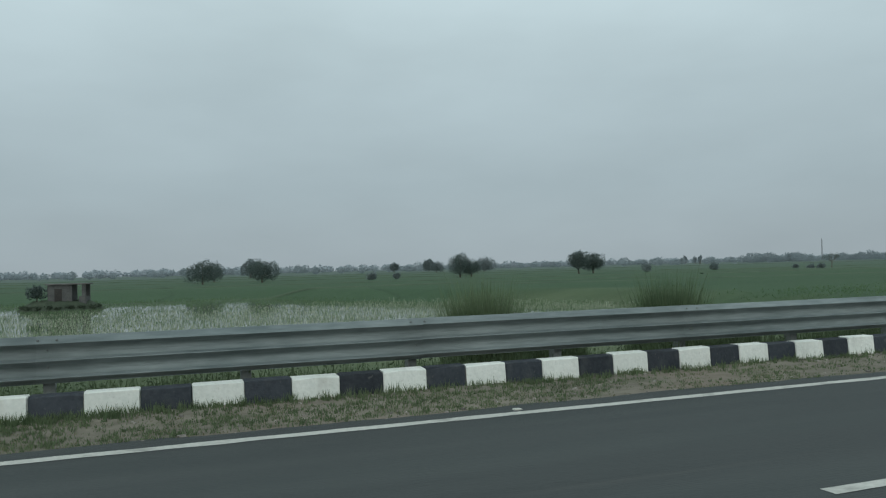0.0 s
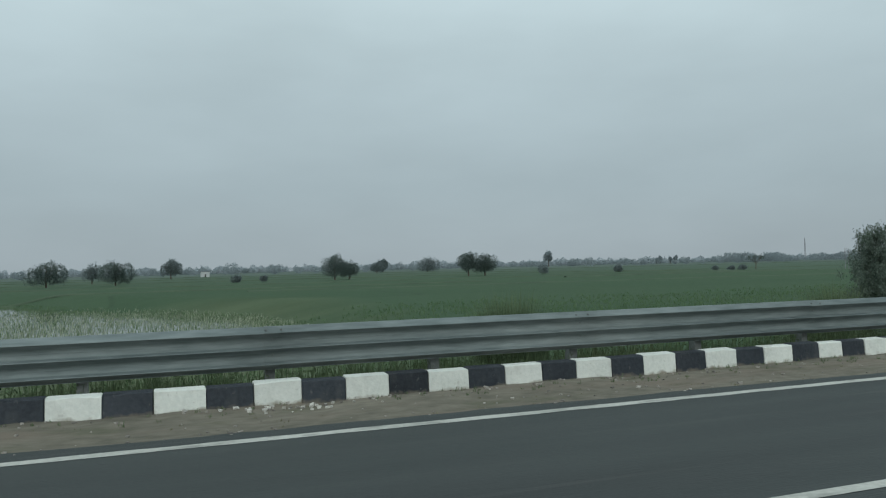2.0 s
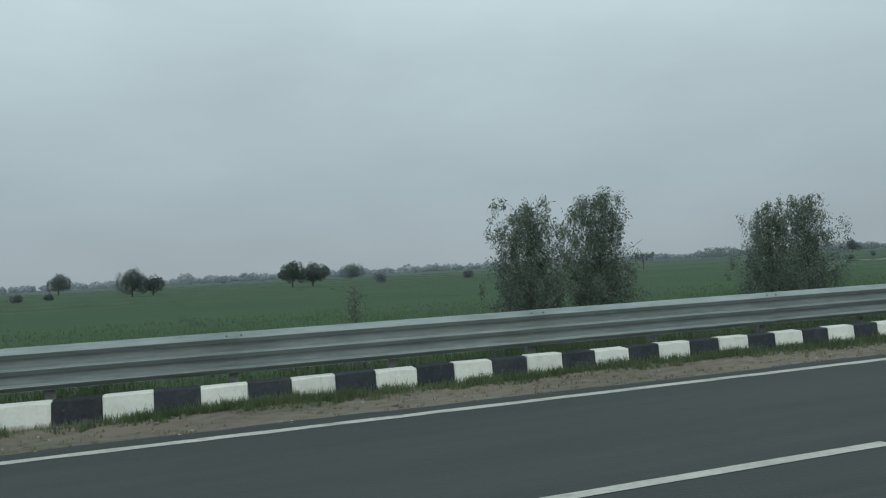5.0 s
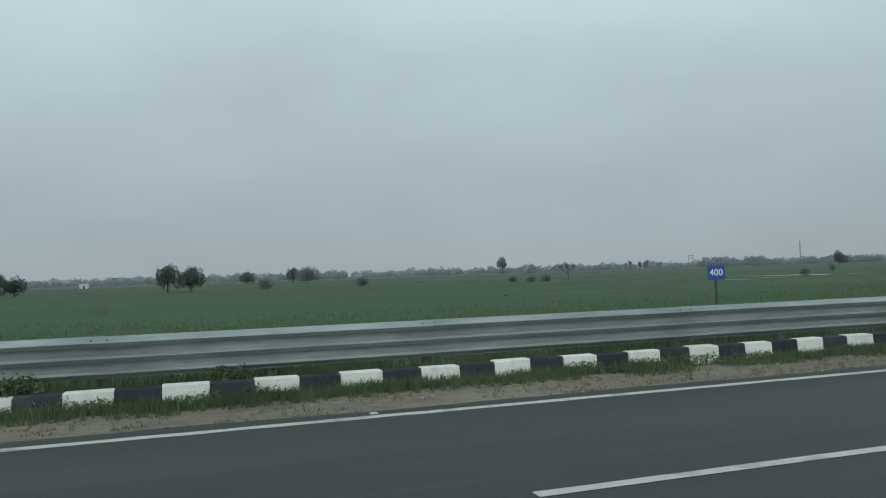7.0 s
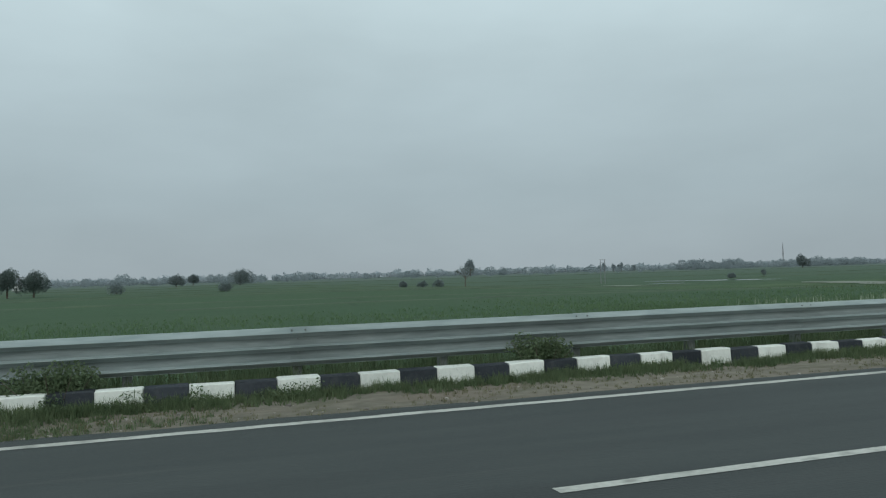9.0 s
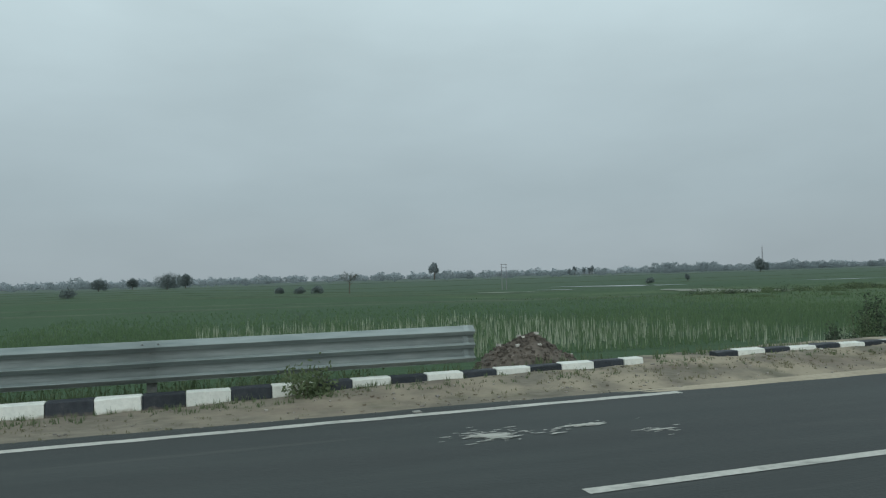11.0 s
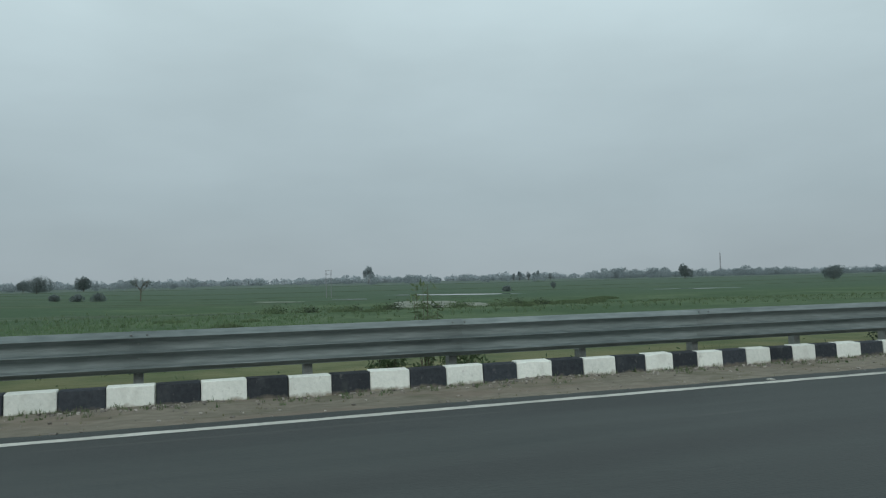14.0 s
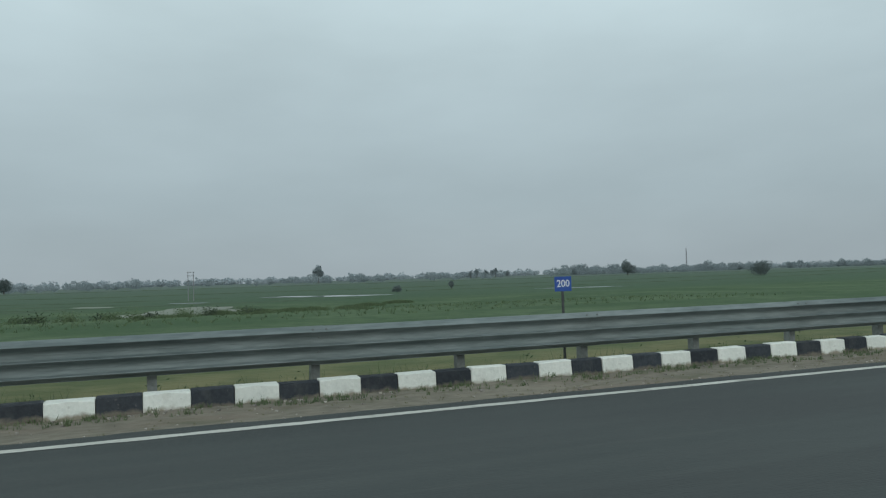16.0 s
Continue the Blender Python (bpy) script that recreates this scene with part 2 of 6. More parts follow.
def mud_on_rail(m, places):
    """Dry pale mud splashed over the steel. places: (x, half width, strength)."""
    nd, ln = m.node_tree.nodes, m.node_tree.links
    b = nd["Principled BSDF"]
    was = b.inputs["Base Color"].links[0].from_socket
    geo, sp, n = nd.new("ShaderNodeNewGeometry"), nd.new("ShaderNodeSeparateXYZ"), nd.new("ShaderNodeTexNoise")
    mp = nd.new("ShaderNodeMapping")
    mp.inputs["Scale"].default_value = (1.6, 1, 0.7)
    n.inputs["Scale"].default_value, n.inputs["Detail"].default_value = 2.6, 7
    ln.new(geo.outputs["Position"], sp.inputs[0])
    ln.new(geo.outputs["Position"], mp.inputs["Vector"])
    ln.new(mp.outputs[0], n.inputs["Vector"])
    total = None
    for x0, half, strong in places:
        d, a, r = nd.new("ShaderNodeMath"), nd.new("ShaderNodeMath"), nd.new("ShaderNodeMapRange")
        d.operation, a.operation = "SUBTRACT", "ABSOLUTE"
        d.inputs[1].default_value = x0
        r.interpolation_type = "SMOOTHSTEP"
        r.inputs["From Min"].default_value, r.inputs["From Max"].default_value = half, 0.0
        r.inputs["To Max"].default_value = strong
        ln.new(sp.outputs["X"], d.inputs[0])
        ln.new(d.outputs[0], a.inputs[0])
        ln.new(a.outputs[0], r.inputs["Value"])
        if total is None:
            total = r.outputs[0]
        else:
            q = nd.new("ShaderNodeMath")
            q.operation = "MAXIMUM"
            ln.new(total, q.inputs[0])
            ln.new(r.outputs[0], q.inputs[1])
            total = q.outputs[0]
    rough, mu, mx = nd.new("ShaderNodeMapRange"), nd.new("ShaderNodeMath"), nd.new("ShaderNodeMix")
    rough.inputs["From Min"].default_value, rough.inputs["From Max"].default_value = 0.32, 0.62
    mu.operation = "MULTIPLY"
    mx.data_type = "RGBA"
    mx.inputs["B"].default_value = (0.42, 0.405, 0.375, 1)
    ln.new(n.outputs[0], rough.inputs["Value"])
    ln.new(total, mu.inputs[0])
    ln.new(rough.outputs[0], mu.inputs[1])
    ln.new(mu.outputs[0], mx.inputs["Factor"])
    ln.new(was, mx.inputs["A"])
    ln.new(mx.outputs["Result"], b.inputs["Base Color"])


MUD_AT = [(27.1, 0.32, 0.75), (29.2, 0.40, 0.8), (67.9, 0.25, 0.5), (104.8, 1.5, 0.55), (178.0, 0.5, 0.7), (303.3, 0.8, 0.5), (305.45, 0.35, 0.6), (345.4, 0.4, 0.55), (343.2, 0.3, 0.4)]
for steel in (ZINC, ZINC_DUSTY, ZINC_MUDDY, ZINC_TROUGH):
    mud_on_rail(steel, MUD_AT)
POST_STEEL = mat("weathered_post_steel", (0.19, 0.205, 0.195), (0.29, 0.31, 0.295), 0.7, 0.2, s1=3, s2=20, vary=0.15)
BOLT_STEEL = mat("bolt_steel", (0.13, 0.14, 0.135), (0.20, 0.21, 0.20), 0.6, 0.3, bump=0)
GRASS = mat("verge_grass", (0.100, 0.148, 0.074), (0.175, 0.220, 0.118), 0.75, s1=0.5, s2=5, bump=0, island=0.22, thin=0.4)
DRY_GRASS = mat("dry_grass", (0.15, 0.15, 0.085), (0.24, 0.23, 0.14), 0.8, s1=0.5, s2=5, bump=0, island=0.25, thin=0.35)
WEED = mat("weed_leaf", (0.100, 0.150, 0.080), (0.170, 0.220, 0.118), 0.65, s1=0.6, s2=6, bump=0, island=0.25, thin=0.4)
YELLOW_WEED = mat("yellowing_weed_leaf", (0.140, 0.190, 0.075), (0.25, 0.28, 0.115), 0.65, s1=1.5, s2=9, bump=0, island=0.35, thin=0.4)
DARK_WEED = mat("dark_weed_leaf", (0.050, 0.070, 0.046), (0.085, 0.110, 0.072), 0.7, s1=0.6, s2=6, bump=0, island=0.25, thin=0.3)
BANK_TURF = mat("bank_turf", (0.050, 0.078, 0.046), (0.088, 0.125, 0.070), 0.85, s1=0.15, s2=2, bump=0.4, bscale=4)
RICE = mat("rice_blade", (0.110, 0.180, 0.090), (0.155, 0.230, 0.118), 0.65, s1=0.12, s2=2, bump=0, island=0.12, thin=0.45)
RICE_PALE = mat("pale_rice_stalk", (0.32, 0.37, 0.26), (0.50, 0.53, 0.41), 0.6, s1=0.2, s2=3, bump=0, island=0.25, thin=0.4)
LEAF_GUM = mat("gum_leaf", (0.112, 0.150, 0.120), (0.185, 0.228, 0.182), 0.6, s1=0.8, s2=6, bump=0, island=0.22, spec=0.3, thin=0.35)
LEAF_TREE = mat("field_tree_leaf", (0.105, 0.140, 0.128), (0.150, 0.190, 0.170), 0.7, s1=0.25, s2=2, bump=0, island=0.2, thin=0.45)
# far trees: leaf colour lightened towards sky grey, haze painted in
LEAF_FAR = mat("hazed_far_leaf", (0.30, 0.345, 0.36), (0.36, 0.405, 0.42), 0.85, s1=0.03, s2=0.4, bump=0, island=0.06, spec=0.1, thin=0.5)
# mid-distance trees: a weaker tint of haze in the leaf colour
LEAF_MID = mat("hazed_mid_leaf", (0.175, 0.212, 0.212), (0.225, 0.262, 0.258), 0.8, s1=0.1, s2=1, bump=0, island=0.15, spec=0.15, thin=0.45)
# horizon belt: palest leaf colour, with the most haze painted in
LEAF_HORIZON = mat("hazed_horizon_leaf", (0.43, 0.475, 0.50), (0.48, 0.525, 0.55), 0.9, s1=0.02, s2=0.2, bump=0, island=0.04, spec=0.1, thin=0.5)
BARK = mat("bark", (0.085, 0.07, 0.055), (0.17, 0.145, 0.115), 0.9, s1=1.5, s2=14, bump=0.5, bscale=18)
BARRIER_WHITE = mat("white_barrier_paint", (0.79, 0.81, 0.775), (0.86, 0.875, 0.84), 0.75, s1=1.1, s2=12, bump=0.08, bscale=18, soil=((0.42, 0.39, 0.33), 0.13, 0.05))
BARRIER_BLACK = mat("black_barrier_paint", (0.026, 0.031, 0.048), (0.040, 0.046, 0.064), 0.6, s1=1.1, s2=12, bump=0.08, bscale=18, soil=((0.2, 0.18, 0.15), 0.13, 0.05))
SIGN_BLUE = mat("blue_sign_sheet", (0.022, 0.07, 0.30), (0.032, 0.095, 0.37), 0.4, s1=4, s2=30, bump=0, spec=0.5)
DARK_STEEL = mat("dark_sign_post", (0.06, 0.065, 0.065), (0.11, 0.115, 0.115), 0.6, 0.3, s1=3, s2=20)
PLASTIC = mat("white_plastic_litter", (0.66, 0.67, 0.66), (0.80, 0.81, 0.80), 0.5, s1=4, s2=30, bump=0.3)
SIGN_WHITE = mat("white_sign_sheet", (0.74, 0.76, 0.78), (0.84, 0.85, 0.86), 0.4, bump=0)
RUBBLE = mat("rubble", (0.085, 0.075, 0.064), (0.19, 0.165, 0.138), 0.95, s1=2, s2=12, bump=0.4, island=0.4)
PALE_STONE = mat("pale_broken_concrete", (0.42, 0.40, 0.36), (0.68, 0.66, 0.60), 0.9, s1=3, s2=20, island=0.2)
OLD_BRICK = mat("old_brick", (0.075, 0.078, 0.076), (0.135, 0.135, 0.128), 0.95, s1=0.9, s2=6, bump=0.4, bscale=9)
ROOF_SLAB = mat("stained_concrete", (0.10, 0.10, 0.095), (0.22, 0.215, 0.20), 0.9, s1=0.8, s2=6)
LIME = mat("limewash", (0.50, 0.51, 0.50), (0.62, 0.63, 0.62), 0.85, s1=0.4, s2=3)
DARK_WOOD = mat("dark_door", (0.03, 0.028, 0.025), (0.06, 0.055, 0.05), 0.8)
MAST_STEEL = mat("painted_mast_steel", (0.20, 0.20, 0.21), (0.32, 0.32, 0.33), 0.7, 0.2, s1=0.1, s2=1, bump=0)


def water_material():
    m = mat("muddy_water", (0.085, 0.100, 0.062), (0.125, 0.140, 0.090), 0.05, s1=0.05, s2=0.5, bump=0.012, bscale=2.0, spec=0.4)
    return m


WATER = water_material()
POND_GREEN = mat("algae_green_water", (0.115, 0.135, 0.085), (0.165, 0.180, 0.120), 0.42, s1=0.12, s2=1.5, bump=0.05, spec=0.12)


def field_material():
    """Paddy plots with low banks between them, rough grass in the wetter land further on, and a weedy bank beside the road."""
    m = bpy.data.materials.new("paddy_fields")
    m.use_nodes = True
    nd, ln = m.node_tree.nodes, m.node_tree.links
    b = nd["Principled BSDF"]
    b.inputs["Roughness"].default_value = 0.9
    b.inputs["Specular IOR Level"].default_value = 0.15
    geo = nd.new("ShaderNodeNewGeometry")
    sep = nd.new("ShaderNodeSeparateXYZ")
    ln.new(geo.outputs["Position"], sep.inputs[0])

    def noise_at(scale, detail=4, stretch=(1, 1, 1)):
        mp, n = nd.new("ShaderNodeMapping"), nd.new("ShaderNodeTexNoise")
        mp.inputs["Scale"].default_value = stretch
        n.inputs["Scale"].default_value, n.inputs["Detail"].default_value = scale, detail
        ln.new(geo.outputs["Position"], mp.inputs["Vector"])
        ln.new(mp.outputs[0], n.inputs["Vector"])
        return n.outputs[0]

    def span(value, lo, hi):
        r = nd.new("ShaderNodeMapRange")
        r.inputs["From Min"].default_value, r.inputs["From Max"].default_value = lo, hi
        ln.new(value, r.inputs["Value"])
        return r.outputs[0]

    def blend(fac, a, c):
        x = nd.new("ShaderNodeMix")
        x.data_type = "RGBA"
        ln.new(fac, x.inputs["Factor"])
        for key, v in (("A", a), ("B", c)):
            if isinstance(v, tuple):
                x.inputs[key].default_value = (*v, 1)
            else:
                ln.new(v, x.inputs[key])
        return x.outputs["Result"]

    def wobble(value, scale, amount):
        w = nd.new("ShaderNodeMath")
        w.operation = "MULTIPLY_ADD"
        w.inputs[1].default_value = amount
        ln.new(noise_at(scale, 4), w.inputs[0])
        ln.new(value, w.inputs[2])
        return w.outputs[0]

    off = nd.new("ShaderNodeMath")
    off.operation = "ABSOLUTE"
    ln.new(sep.outputs["Y"], off.inputs[0])
    from_road, along = off.outputs[0], wobble(sep.outputs["X"], 0.04, 40)
    warp = nd.new("ShaderNodeVectorMath")
    warp.operation = "ADD"
    wv = nd.new("ShaderNodeCombineXYZ")
    wob = nd.new("ShaderNodeMath")
    wob.operation = "MULTIPLY_ADD"
    wob.inputs[1].default_value, wob.inputs[2].default_value = 34, -17
    ln.new(noise_at(0.012, 2), wob.inputs[0])
    ln.new(wob.outputs[0], wv.inputs[0])
    ln.new(wob.outputs[0], wv.inputs[1])
    ln.new(geo.outputs["Position"], warp.inputs[0])
    ln.new(wv.outputs[0], warp.inputs[1])
    br = nd.new("ShaderNodeTexBrick")
    br.inputs["Scale"].default_value = 1.0
    br.inputs["Brick Width"].default_value, br.inputs["Row Height"].default_value = 74, 31
    br.inputs["Mortar Size"].default_value, br.inputs["Mortar Smooth"].default_value = 0.55, 0.6
    br.inputs["Color1"].default_value = (0.050, 0.097, 0.049, 1)
    br.inputs["Color2"].default_value = (0.068, 0.118, 0.061, 1)
    br.inputs["Mortar"].default_value = (0.036, 0.064, 0.036, 1)
    ln.new(warp.outputs[0], br.inputs["Vector"])
    mott = blend(span(noise_at(0.035, 5), 0.38, 0.66), br.outputs["Color"], (0.063, 0.108, 0.056))
    rows = blend(span(noise_at(0.9, 4, (0.25, 1, 1)), 0.35, 0.75), mott, (0.053, 0.095, 0.049))
    rough_grass = blend(span(noise_at(0.06, 5), 0.4, 0.62), (0.059, 0.104, 0.047), (0.102, 0.149, 0.075))
    rough_grass = blend(span(noise_at(0.5, 4), 0.45, 0.75), rough_grass, (0.047, 0.086, 0.041))
    edge = nd.new("ShaderNodeMath")
    edge.operation = "MULTIPLY_ADD"
    edge.inputs[1].default_value = 90
    ln.new(noise_at(0.02, 3), edge.inputs[0])
    ln.new(sep.outputs["X"], edge.inputs[2])
    near_land = span(sep.outputs["Y"], 210, 170)
    wet = nd.new("ShaderNodeMath")
    wet.operation = "MULTIPLY"
    ln.new(span(edge.outputs[0], 340, 352), wet.inputs[0])
    ln.new(near_land, wet.inputs[1])
    land = blend(wet.outputs[0], rows, rough_grass)
    # aerial haze painted into the ground: paler and greyer from 160 to 900 m
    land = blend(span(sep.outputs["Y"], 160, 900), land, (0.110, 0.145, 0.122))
    bank = blend(span(noise_at(0.8, 5), 0.4, 0.62), (0.045, 0.064, 0.028), (0.085, 0.085, 0.052))
    bank = blend(span(along, 312, 322), bank, blend(span(noise_at(0.7, 5), 0.36, 0.62), (0.078, 0.100, 0.042), (0.150, 0.155, 0.075)))
    land = blend(span(from_road, 18.5, 15.5), land, bank)
    dry = nd.new("ShaderNodeMath")
    dry.operation = "MULTIPLY"
    ln.new(span(along, 314, 330), dry.inputs[0])
    ln.new(span(from_road, 40, 24), dry.inputs[1])
    land = blend(dry.outputs[0], land, blend(span(noise_at(0.35, 5), 0.38, 0.62), (0.118, 0.124, 0.055), (0.215, 0.190, 0.095)))
    early = nd.new("ShaderNodeMath")
    early.operation = "MULTIPLY"
    ln.new(span(along, 84, 66), early.inputs[0])
    ln.new(span(from_road, 118, 104), early.inputs[1])
    streaks = blend(span(noise_at(0.09, 4, (0.3, 1, 1)), 0.4, 0.6), (0.070, 0.100, 0.050), (0.130, 0.160, 0.088))
    land = blend(early.outputs[0], land, streaks)
    ln.new(land, b.inputs["Base Color"])
    bp = nd.new("ShaderNodeBump")
    bp.inputs["Strength"].default_value, bp.inputs["Distance"].default_value = 0.6, 0.25
    ln.new(noise_at(2.6, 5, (0.6, 1, 1)), bp.inputs["Height"])
    ln.new(bp.outputs[0], b.inputs["Normal"])
    return m


FIELD = field_material()

# ---- building helpers ----


def sheet(name, verts, faces, material, smooth=False):
    """A mesh from arrays of places and of triangles or quads."""
    verts, faces = np.asarray(verts, dtype=np.float32), np.asarray(faces, dtype=np.int32)
    me = bpy.data.meshes.new(name)
    k = faces.shape[1]
    me.vertices.add(len(verts))
    me.vertices.foreach_set("co", verts.ravel())
    me.loops.add(faces.size)
    me.loops.foreach_set("vertex_index", faces.ravel())
    me.polygons.add(len(faces))
    me.polygons.foreach_set("loop_start", np.arange(0, faces.size, k, dtype=np.int32))
    me.polygons.foreach_set("loop_total", np.full(len(faces), k, dtype=np.int32))
    me.polygons.foreach_set("use_smooth", np.full(len(faces), smooth, dtype=bool))
    me.update(calc_edges=True)
    me.materials.append(material)
    return me


def done(name, bm, material):
    me = bpy.data.meshes.new(name)
    bm.to_mesh(me)
    bm.free()
    for m in (material if isinstance(material, (list, tuple)) else [material]):
        me.materials.append(m)
    return me


def part(name, mesh, parent, m=None, label=""):
    ob = new(name, mesh)
    ob.parent = parent
    if m is not None:
        ob.matrix_basis = m
    return tagged(ob, label) if label else ob


def base(name, m, label, category, group="", kind=""):
    ob = new(name)
    ob.matrix_basis = m
    ob.empty_display_size = 0.2
    return tagged(ob, label, category, group, kind)


def grid(xs, ys, height):
    gx, gy = np.meshgrid(np.asarray(xs, float), np.asarray(ys, float), indexing="ij")
    gz = height(gx, gy)
    v = np.stack([gx, gy, gz], -1).reshape(-1, 3)
    nx, ny = len(xs), len(ys)
    i = (np.arange(nx - 1)[:, None] * ny + np.arange(ny - 1)[None, :]).ravel()
    return v, np.stack([i, i + ny, i + ny + 1, i + 1], -1)


def waves(x, y, seed, size, octaves=4):
    """Cheap smooth noise on arrays, about -1 to 1."""
    rng = np.random.default_rng(seed)
    out = np.zeros_like(x, dtype=float)
    for o in range(octaves):
        for _ in range(3):
            a, p = rng.uniform(0, 2 * math.pi, 2)
            k = 2 * math.pi / size * (1.9 ** o) * rng.uniform(0.7, 1.3)
            out += np.sin(k * (x * np.cos(a) + y * np.sin(a)) + p) * 0.55 ** o / 3
    return out


def slab(bm, x0, x1, y0, y1, z0, z1, bevel=0.0, index=0):
    r = bmesh.ops.create_cube(bm, size=1, matrix=Matrix.Translation(((x0 + x1) / 2, (y0 + y1) / 2, (z0 + z1) / 2)) @ Matrix.Diagonal((x1 - x0, y1 - y0, z1 - z0, 1)))
    if bevel:
        es = list({e for v in r["verts"] for e in v.link_edges})
        bmesh.ops.bevel(bm, geom=es, offset=bevel, segments=2, affect="EDGES")
    return r


def rod(bm, a, b, r0, r1, sides=6):
    a, b = Vector(a), Vector(b)
    d = b - a
    m = Matrix.Translation((a + b) / 2) @ d.to_track_quat("Z", "Y").to_matrix().to_4x4()
    bmesh.ops.create_cone(bm, cap_ends=True, segments=sides, radius1=r0, radius2=r1, depth=d.length, matrix=m)


def blades(places, heights, widths, lean, seed, per=4):
    """Thin upright blades, a few at each place: places and triangles."""
    rng = np.random.default_rng(seed)
    p = np.repeat(np.asarray(places, float), per, axis=0)
    n = len(p)
    h = np.repeat(np.asarray(heights, float), per) * rng.uniform(0.6, 1.1, n)
    w = np.repeat(np.asarray(widths, float), per) * rng.uniform(0.7, 1.2, n)
    a, b = rng.uniform(0, 2 * math.pi, n), rng.uniform(0, 2 * math.pi, n)
    p[:, 0] += rng.normal(0, 1, n) * w * 1.5
    p[:, 1] += rng.normal(0, 1, n) * w * 1.5
    side = np.stack([np.cos(a) * w / 2, np.sin(a) * w / 2, np.zeros(n)], -1)
    ln = h * rng.uniform(0.1, 1, n) * lean
    tip = p + np.stack([np.cos(b) * ln, np.sin(b) * ln, h], -1)
    v = np.stack([p - side, p + side, tip], 1).reshape(-1, 3)
    return v, np.arange(3 * n).reshape(-1, 3)


def leaves(centres, length, width, seed, droop=0.0):
    """Diamond-shaped leaves, each turned its own way; droop 1 hangs them down."""
    rng = np.random.default_rng(seed)
    c = np.asarray(centres, float)
    n = len(c)
    d = rng.normal(0, 1, (n, 3))
    d[:, 2] = d[:, 2] * (1 - droop) - 2.2 * droop
    d /= np.linalg.norm(d, axis=1)[:, None]
    s = np.cross(d, rng.normal(0, 1, (n, 3)))
    s /= np.linalg.norm(s, axis=1)[:, None] + 1e-9
    ll = length * rng.uniform(0.6, 1.25, n)[:, None]
    ww = width * rng.uniform(0.6, 1.25, n)[:, None]
    v = np.stack([c, c + d * ll * 0.45 + s * ww / 2, c + d * ll, c + d * ll * 0.45 - s * ww / 2], 1).reshape(-1, 3)
    return v, np.arange(4 * n).reshape(-1, 4)


# ---- the large structure ----
FIELD_Z = -2.10


def ease(u):
    u = np.clip(u, 0, 1)
    return u * u * (3 - 2 * u)


def hollow(x, y):
    """How far the land lies below the plain: the flooded plots at the start and the wetland at the end of the drive."""
    shore = np.interp(y, [40, 70, 90, 112, 143, 170], [66, 66, 64, 54, 36, 24])
    flood = 1.95 * ease((shore - x) / 12) * ease((y - 34) / 22) * (1 - ease((y - 160) / 30))
    wet = np.interp(y, [70, 88, 97, 105, 115, 130, 165, 230, 300, 390, 530], [0, 0.15, 0.40, 0.65, 0.98, 1.48, 1.55, 2.1, 2.4, 2.4, 0.0])
    wet = wet * ease((x - 230) / 115) * (1 - ease((x - 620) / 300))
    return flood + wet


def ground_height(x, y):
    z = -hollow(x, y) + np.interp(y, [-60, -30, -16, -9.5, 9.6, 10.4, 15.5, 17.5], [FIELD_Z, FIELD_Z, -0.3, -0.08, -0.08, -0.22, FIELD_Z + 0.12, FIELD_Z])
    rough = np.clip((y - 9.7) / 3, 0, 1) * np.clip((18.5 - y) / 3, 0, 1)
    return z + waves(x, y, 3, 7.0) * 0.06 * rough


gx = np.concatenate([np.linspace(-3500, -120, 14), np.arange(-100, -24, 8.0), np.arange(-24, 480, 2.4), np.arange(490, 800, 20.0), np.linspace(900, 4800, 14)])
gy = np.concatenate([np.linspace(-1500, -80, 8), np.arange(-60, 8, 4.0), np.arange(9.6, 20, 0.65), np.arange(21, 60, 1.6), np.arange(62, 200, 4.0), np.arange(200, 540, 12.0), np.linspace(560, 4600, 20)])


def level(x, y):
    return float(ground_height(np.array([float(x)]), np.array([float(y)]))[0])


v, f = grid(gx, gy, ground_height)
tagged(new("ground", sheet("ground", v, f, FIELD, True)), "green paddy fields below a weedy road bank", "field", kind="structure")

# carriageway: one sheet with a broken outer edge
rx = np.arange(-60, 460, 0.6)


def road_sheet():
    ys = [-9.0, -4.0, 0.0, 4.0, 6.5, 7.45, 7.70, 7.90]
    vv, ff = grid(rx, ys, lambda x, y: np.where(y > 7.8, -0.014, 0.0) + 0 * x)
    edge = vv[:, 1] > 7.8
    vv[edge, 1] += 0.05 * waves(vv[edge, 0], vv[edge, 0] * 0, 8, 3.0)
    low = vv.copy()
    low[:, 2] -= 0.25
    return np.concatenate([vv, low]), ff


v, f = road_sheet()
tagged(new("road", sheet("road", v, f, ASPHALT)), "dark grey worn asphalt carriageway", "road", kind="structure")

VERGE_X = np.array([-60, 0, 30, 60, 100, 170, 232, 247, 253, 258, 264, 269, 271.5, 274, 279, 283, 290, 330, 380, 460.0])
VERGE_BACK = np.array([0.05, 0.06, 0.05, 0.04, 0.03, 0.05, 0.04, 0.05, 0.17, 0.185, 0.205, 0.212, 0.17, 0.03, -0.03, 0.01, 0.05, 0.03, 0.01, 0.0])


